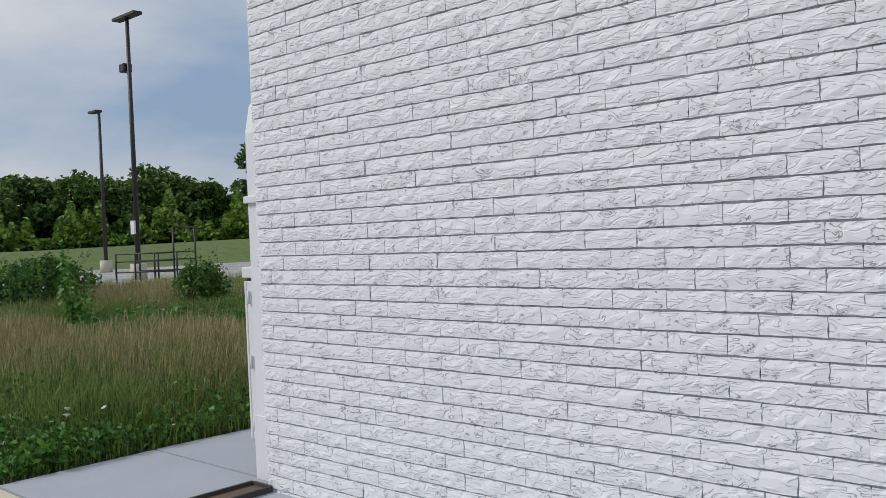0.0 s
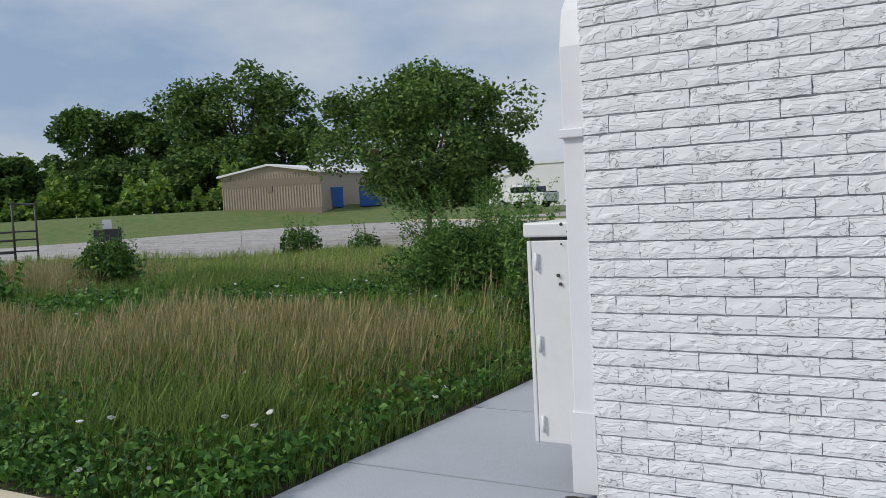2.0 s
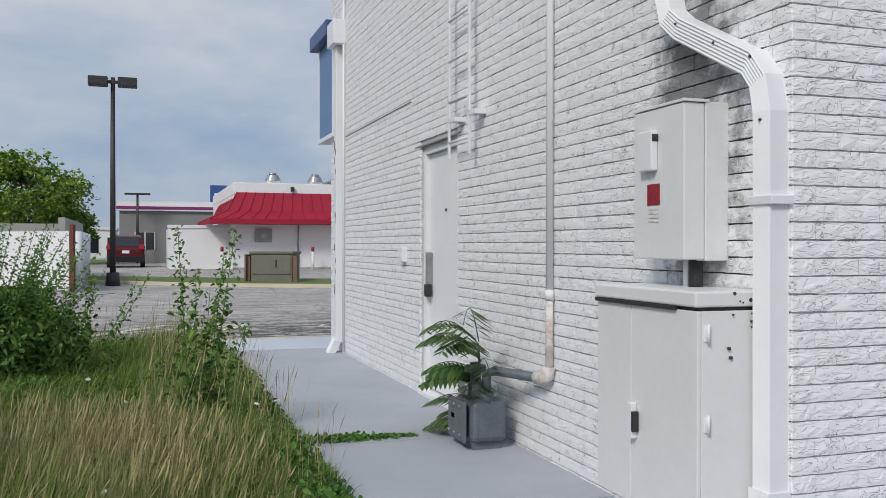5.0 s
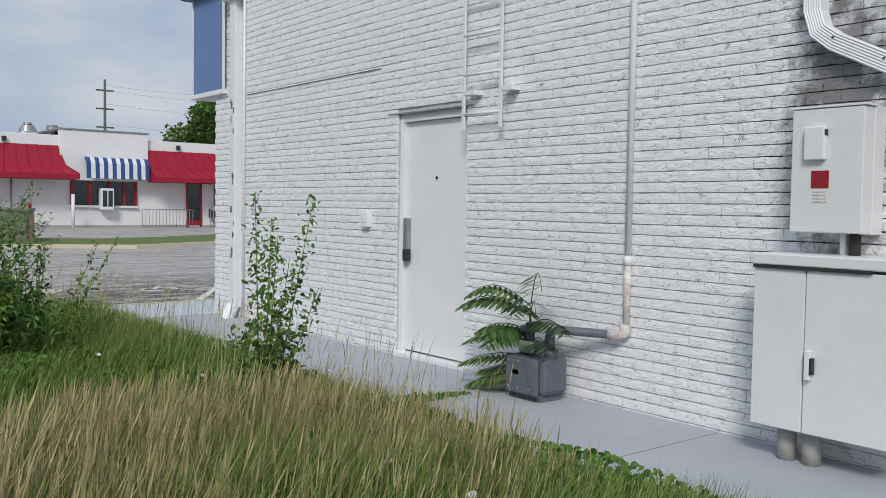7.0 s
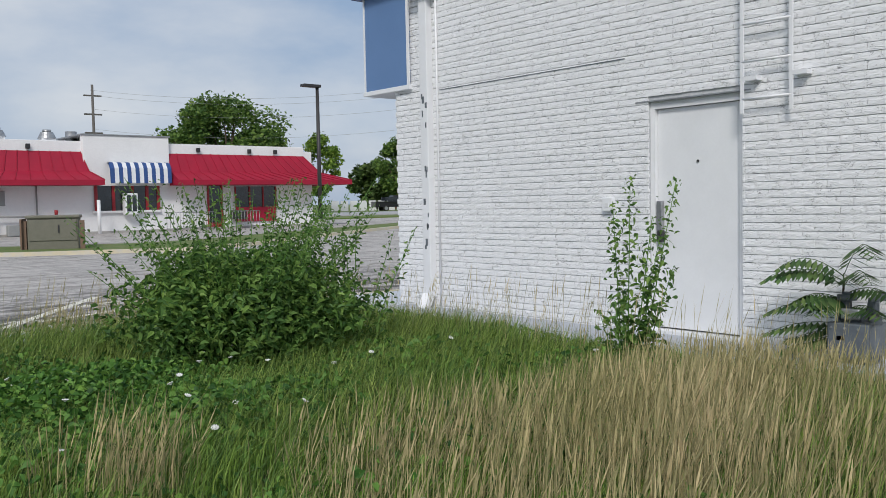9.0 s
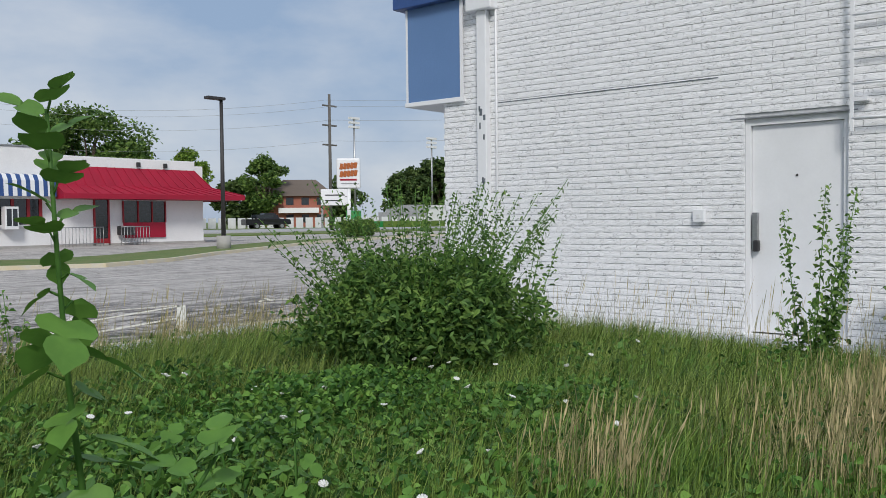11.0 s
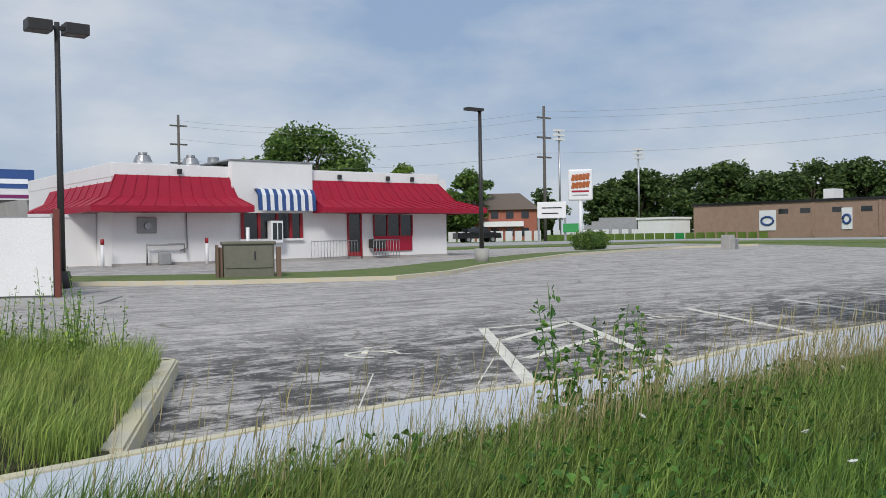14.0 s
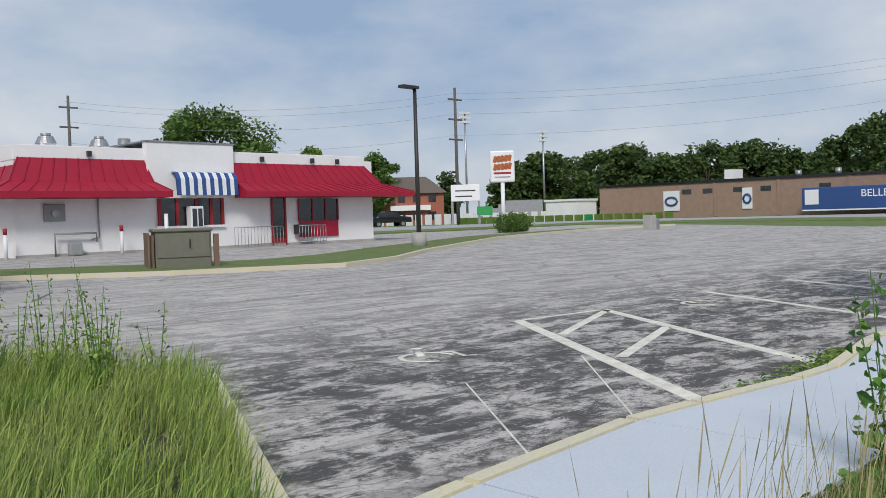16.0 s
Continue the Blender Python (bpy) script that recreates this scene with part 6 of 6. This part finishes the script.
for i, (dz, side) in enumerate(((-0.5, 0.6), (-1.2, -0.6), (-2.5, 0.0), (-4.5, 0.3))):
    A, B, C = up[1], up[0], up[3]
    pts = []
    for P, Q in ((A, B), (B, C)):
        for j in range(13):
            s = j / 12
            pts.append((P[0] + (Q[0] - P[0]) * s, P[1] + (Q[1] - P[1]) * s + side, P[2] + (Q[2] - P[2]) * s + dz - 1.2 * 4 * s * (1 - s)))
    tagged(link_mesh("power_line", tube(pts, 0.011, 4), M_DULL), "thin dark overhead power line", "power line", group="overhead lines")
# bleachers by the sports field
x, y = at(-49.3, 118, E1)
bl = thing("bleachers", "stepped grey aluminium bleachers", "bleachers", pose(x, y, 0.3, 0, 0, -50))
for i in range(6):
    part("bench_tier", box(-5 + i * 1.0, i * 0.7, 0, 5, i * 0.7 + 0.6, 0.5 + i * 0.5), M_STEEL, bl)


def car(x, y, z, rz, paint, label, length=4.6, pickup=False):
    t = thing("car", label, "car", pose(x, y, z, 0, 0, rz))
    w = 0.92
    prof = [(-2.3, 0.35), (-2.32, 0.9), (-2.15, 1.1), (-1.9, 1.62), (-1.5, 1.72), (0.3, 1.7), (1.1, 1.1), (2.1, 0.95), (2.3, 0.6), (2.25, 0.35)]
    if pickup:
        prof = [(-2.6, 0.45), (-2.6, 1.1), (-0.6, 1.1), (-0.5, 1.75), (0.7, 1.75), (1.2, 1.15), (2.4, 1.05), (2.5, 0.5)]
    bm = bmesh.new()
    A = [bm.verts.new((-w * (0.8 if p[1] > 1.3 else 1), p[0], p[1])) for p in prof]
    B = [bm.verts.new((w * (0.8 if p[1] > 1.3 else 1), p[0], p[1])) for p in prof]
    bm.faces.new(A)
    bm.faces.new(B)
    n = len(prof)
    for i in range(n):
        bm.faces.new((A[i], A[(i + 1) % n], B[(i + 1) % n], B[i]))
    bmesh.ops.recalc_face_normals(bm, faces=bm.faces[:])
    bmesh.ops.bevel(bm, geom=bm.edges[:], offset=0.05, segments=2, affect="EDGES")
    part("body", bm, paint, t)
    if not pickup:
        gl = bmesh.new()
        q = [gl.verts.new(p) for p in ((-0.7, -2.16, 1.12), (0.7, -2.16, 1.12), (0.62, -1.95, 1.6), (-0.62, -1.95, 1.6))]
        q2 = [gl.verts.new(v.co + Vector((0, 0.06, 0))) for v in q]
        gl.faces.new(q)
        for i in range(4):
            gl.faces.new((q[i], q2[i], q2[(i + 1) % 4], q[(i + 1) % 4]))
        part("rear_window", gl, M_GLASS, t)
        for s in (-1, 1):
            part("tail_light", box(s * 0.78 - 0.12, -2.36, 0.95, s * 0.78 + 0.12, -2.2, 1.2, 0.02), M_RED, t)
        part("plate", box(-0.18, -2.35, 0.75, 0.18, -2.3, 0.9), M_WHITE, t)
        part("bumper", box(-0.9, -2.38, 0.3, 0.9, -2.2, 0.6, 0.04), M_CARK, t)
    for s in (-1, 1):
        part("side_window", box(s * 0.9 - 0.02, -1.4, 1.15, s * 0.84 + 0.02, 0.5, 1.58), M_GLASS, t)
        for yy in (-1.4, 1.4):
            wb = tube([(s * 0.72, yy, 0.34), (s * 0.95, yy, 0.34)], 0.34, 16)
            o = part("wheel", wb, M_RUB, t)
            part("rim", tube([(s * 0.94, yy, 0.34), (s * 0.965, yy, 0.34)], 0.2, 12), M_STEEL, o)
    return t


x, y = at(2.85, 52, (-0.5, -3.23))
car(x, y, gz(x, y) + 0.05, 0, M_CARR, "parked dark red sport utility car")
x, y = at(24.3, 66, (-0.5, -3.23))
car(x, y, gz(x, y) + 0.05, 75, M_WALL, "parked white pickup truck", pickup=True)
x, y = at(-41.7, 96, E1)
car(x, y, 0.35, -110, M_CARK, "dark pickup truck beyond the verge", pickup=True)

# ---- bricks, last ----
BL, BH, PX, PZ = 0.2, 0.061, 0.2032, 0.0677


def brick_shapes(count, seed):
    """Rough-faced bricks with a broken front: vertices with u along, v out of the wall, w up."""
    rng = np.random.default_rng(seed)
    shapes = []
    nu, nw = 6, 3
    for c in range(count):
        U = np.linspace(0, BL, nu + 1)
        Wz = np.linspace(0, BH, nw + 1)
        vv = []
        bulge = rng.normal(0, 0.0011, (nu + 1, nw + 1))
        for i, u in enumerate(U):
            for j, w in enumerate(Wz):
                rim = i in (0, nu) or j in (0, nw)
                du = rng.normal(0, 0.0015) if rim else rng.normal(0, 0.006)
                dw = rng.normal(0, 0.0012) if rim else rng.normal(0, 0.004)
                vv.append((u + du, (0.0085 if rim else 0.0105) + bulge[i, j] * (0.4 if rim else 1.0), w + dw))
        f = []
        for i in range(nu):
            for j in range(nw):
                a = i * (nw + 1) + j
                f.append((a, a + nw + 1, a + nw + 2, a + 1))
        k = len(vv)
        ring = [i * (nw + 1) for i in range(nu + 1)] + [nu * (nw + 1) + j for j in range(1, nw + 1)] + [i * (nw + 1) + nw for i in range(nu - 1, -1, -1)] + [j for j in range(nw - 1, 0, -1)]
        for q in ring:
            vv.append((vv[q][0], -0.012, vv[q][2]))
        m = len(ring)
        for q in range(m):
            f.append((ring[q], k + q, k + (q + 1) % m, ring[(q + 1) % m]))
        shapes.append((np.array(vv), np.array(f)))
    return shapes


SHAPES = brick_shapes(10, 21)
MESHES = []


def lay_bricks(wall, origin, along, out, length, holes, near, z_top, z_low=-0.12, head_first=False):
    """Running bond on a wall plane. holes: (u0, u1, w0, w1); near: plan stretch whose bricks are pieces of their own."""
    rng = np.random.default_rng(len(wall.name) + int(length * 10))
    M = Matrix(((along[0], out[0], 0, origin[0]), (along[1], out[1], 0, origin[1]), (0, 0, 1, 0), (0, 0, 0, 1)))
    R = np.array(M)[:3, :3]
    O = np.array(origin)
    flip = np.linalg.det(R) < 0
    V, F, base, count = [], [], 0, 0
    c = 0
    z = z_low
    while z < z_top:
        u = -(0.5 * PX) * (c % 2)
        while u < length:
            u0, u1 = max(u, 0.0), min(u + BL, length)
            cuts = [(u0, u1)]
            for h in holes:
                if z + BH > h[2] and z < h[3]:
                    nxt = []
                    for a, b in cuts:
                        if b <= h[0] or a >= h[1]:
                            nxt.append((a, b))
                        else:
                            if a < h[0]:
                                nxt.append((a, h[0]))
                            if b > h[1]:
                                nxt.append((h[1], b))
                    cuts = nxt
            for a, b in cuts:
                if b - a < 0.02:
                    continue
                s = int(rng.integers(0, len(SHAPES)))
                sx = (b - a) / BL
                dv = rng.normal(0, 0.0012)
                if near[0] <= a and b <= near[1] and near[2] <= z <= near[3] and sx > 0.99 and count < 290:
                    key = (s, flip)
                    me = None
                    for kk, mm in MESHES:
                        if kk == key:
                            me = mm
                    if me is None:
                        me = bpy.data.meshes.new("brick")
                        vv, ff = SHAPES[s]
                        me.from_pydata((vv @ R.T).tolist(), [], (ff[:, ::-1] if not flip else ff).tolist())
                        me.materials.append(M_BRICK)
                        MESHES.append((key, me))
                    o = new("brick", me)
                    o.parent = wall
                    o.location = Vector(O + R @ np.array([a, dv, z]))
                    count += 1
                else:
                    vv, ff = SHAPES[s]
                    V.append((vv * np.array([sx, 1, 1]) + np.array([a, dv, z])) @ R.T + O)
                    F.append((ff if flip else ff[:, ::-1]) + base)
                    base += len(vv)
            u += PX
        z += PZ
        c += 1
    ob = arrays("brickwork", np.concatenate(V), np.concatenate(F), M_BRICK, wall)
    ob["kind"] = "stuff"


lay_bricks(long_wall, (0.0, 0.0, 0.0), (0, 1), (-1, 0), END, [(DY0, DY1, -1, DTOP)], (1.05, 3.6, 0.3, 1.75), 4.68)
lay_bricks(end_wall, (-0.0, 0.0, 0.0), (1, 0), (0, -1), 6.5, [], (0.05, 2.6, 0.2, 1.7), 3.6)
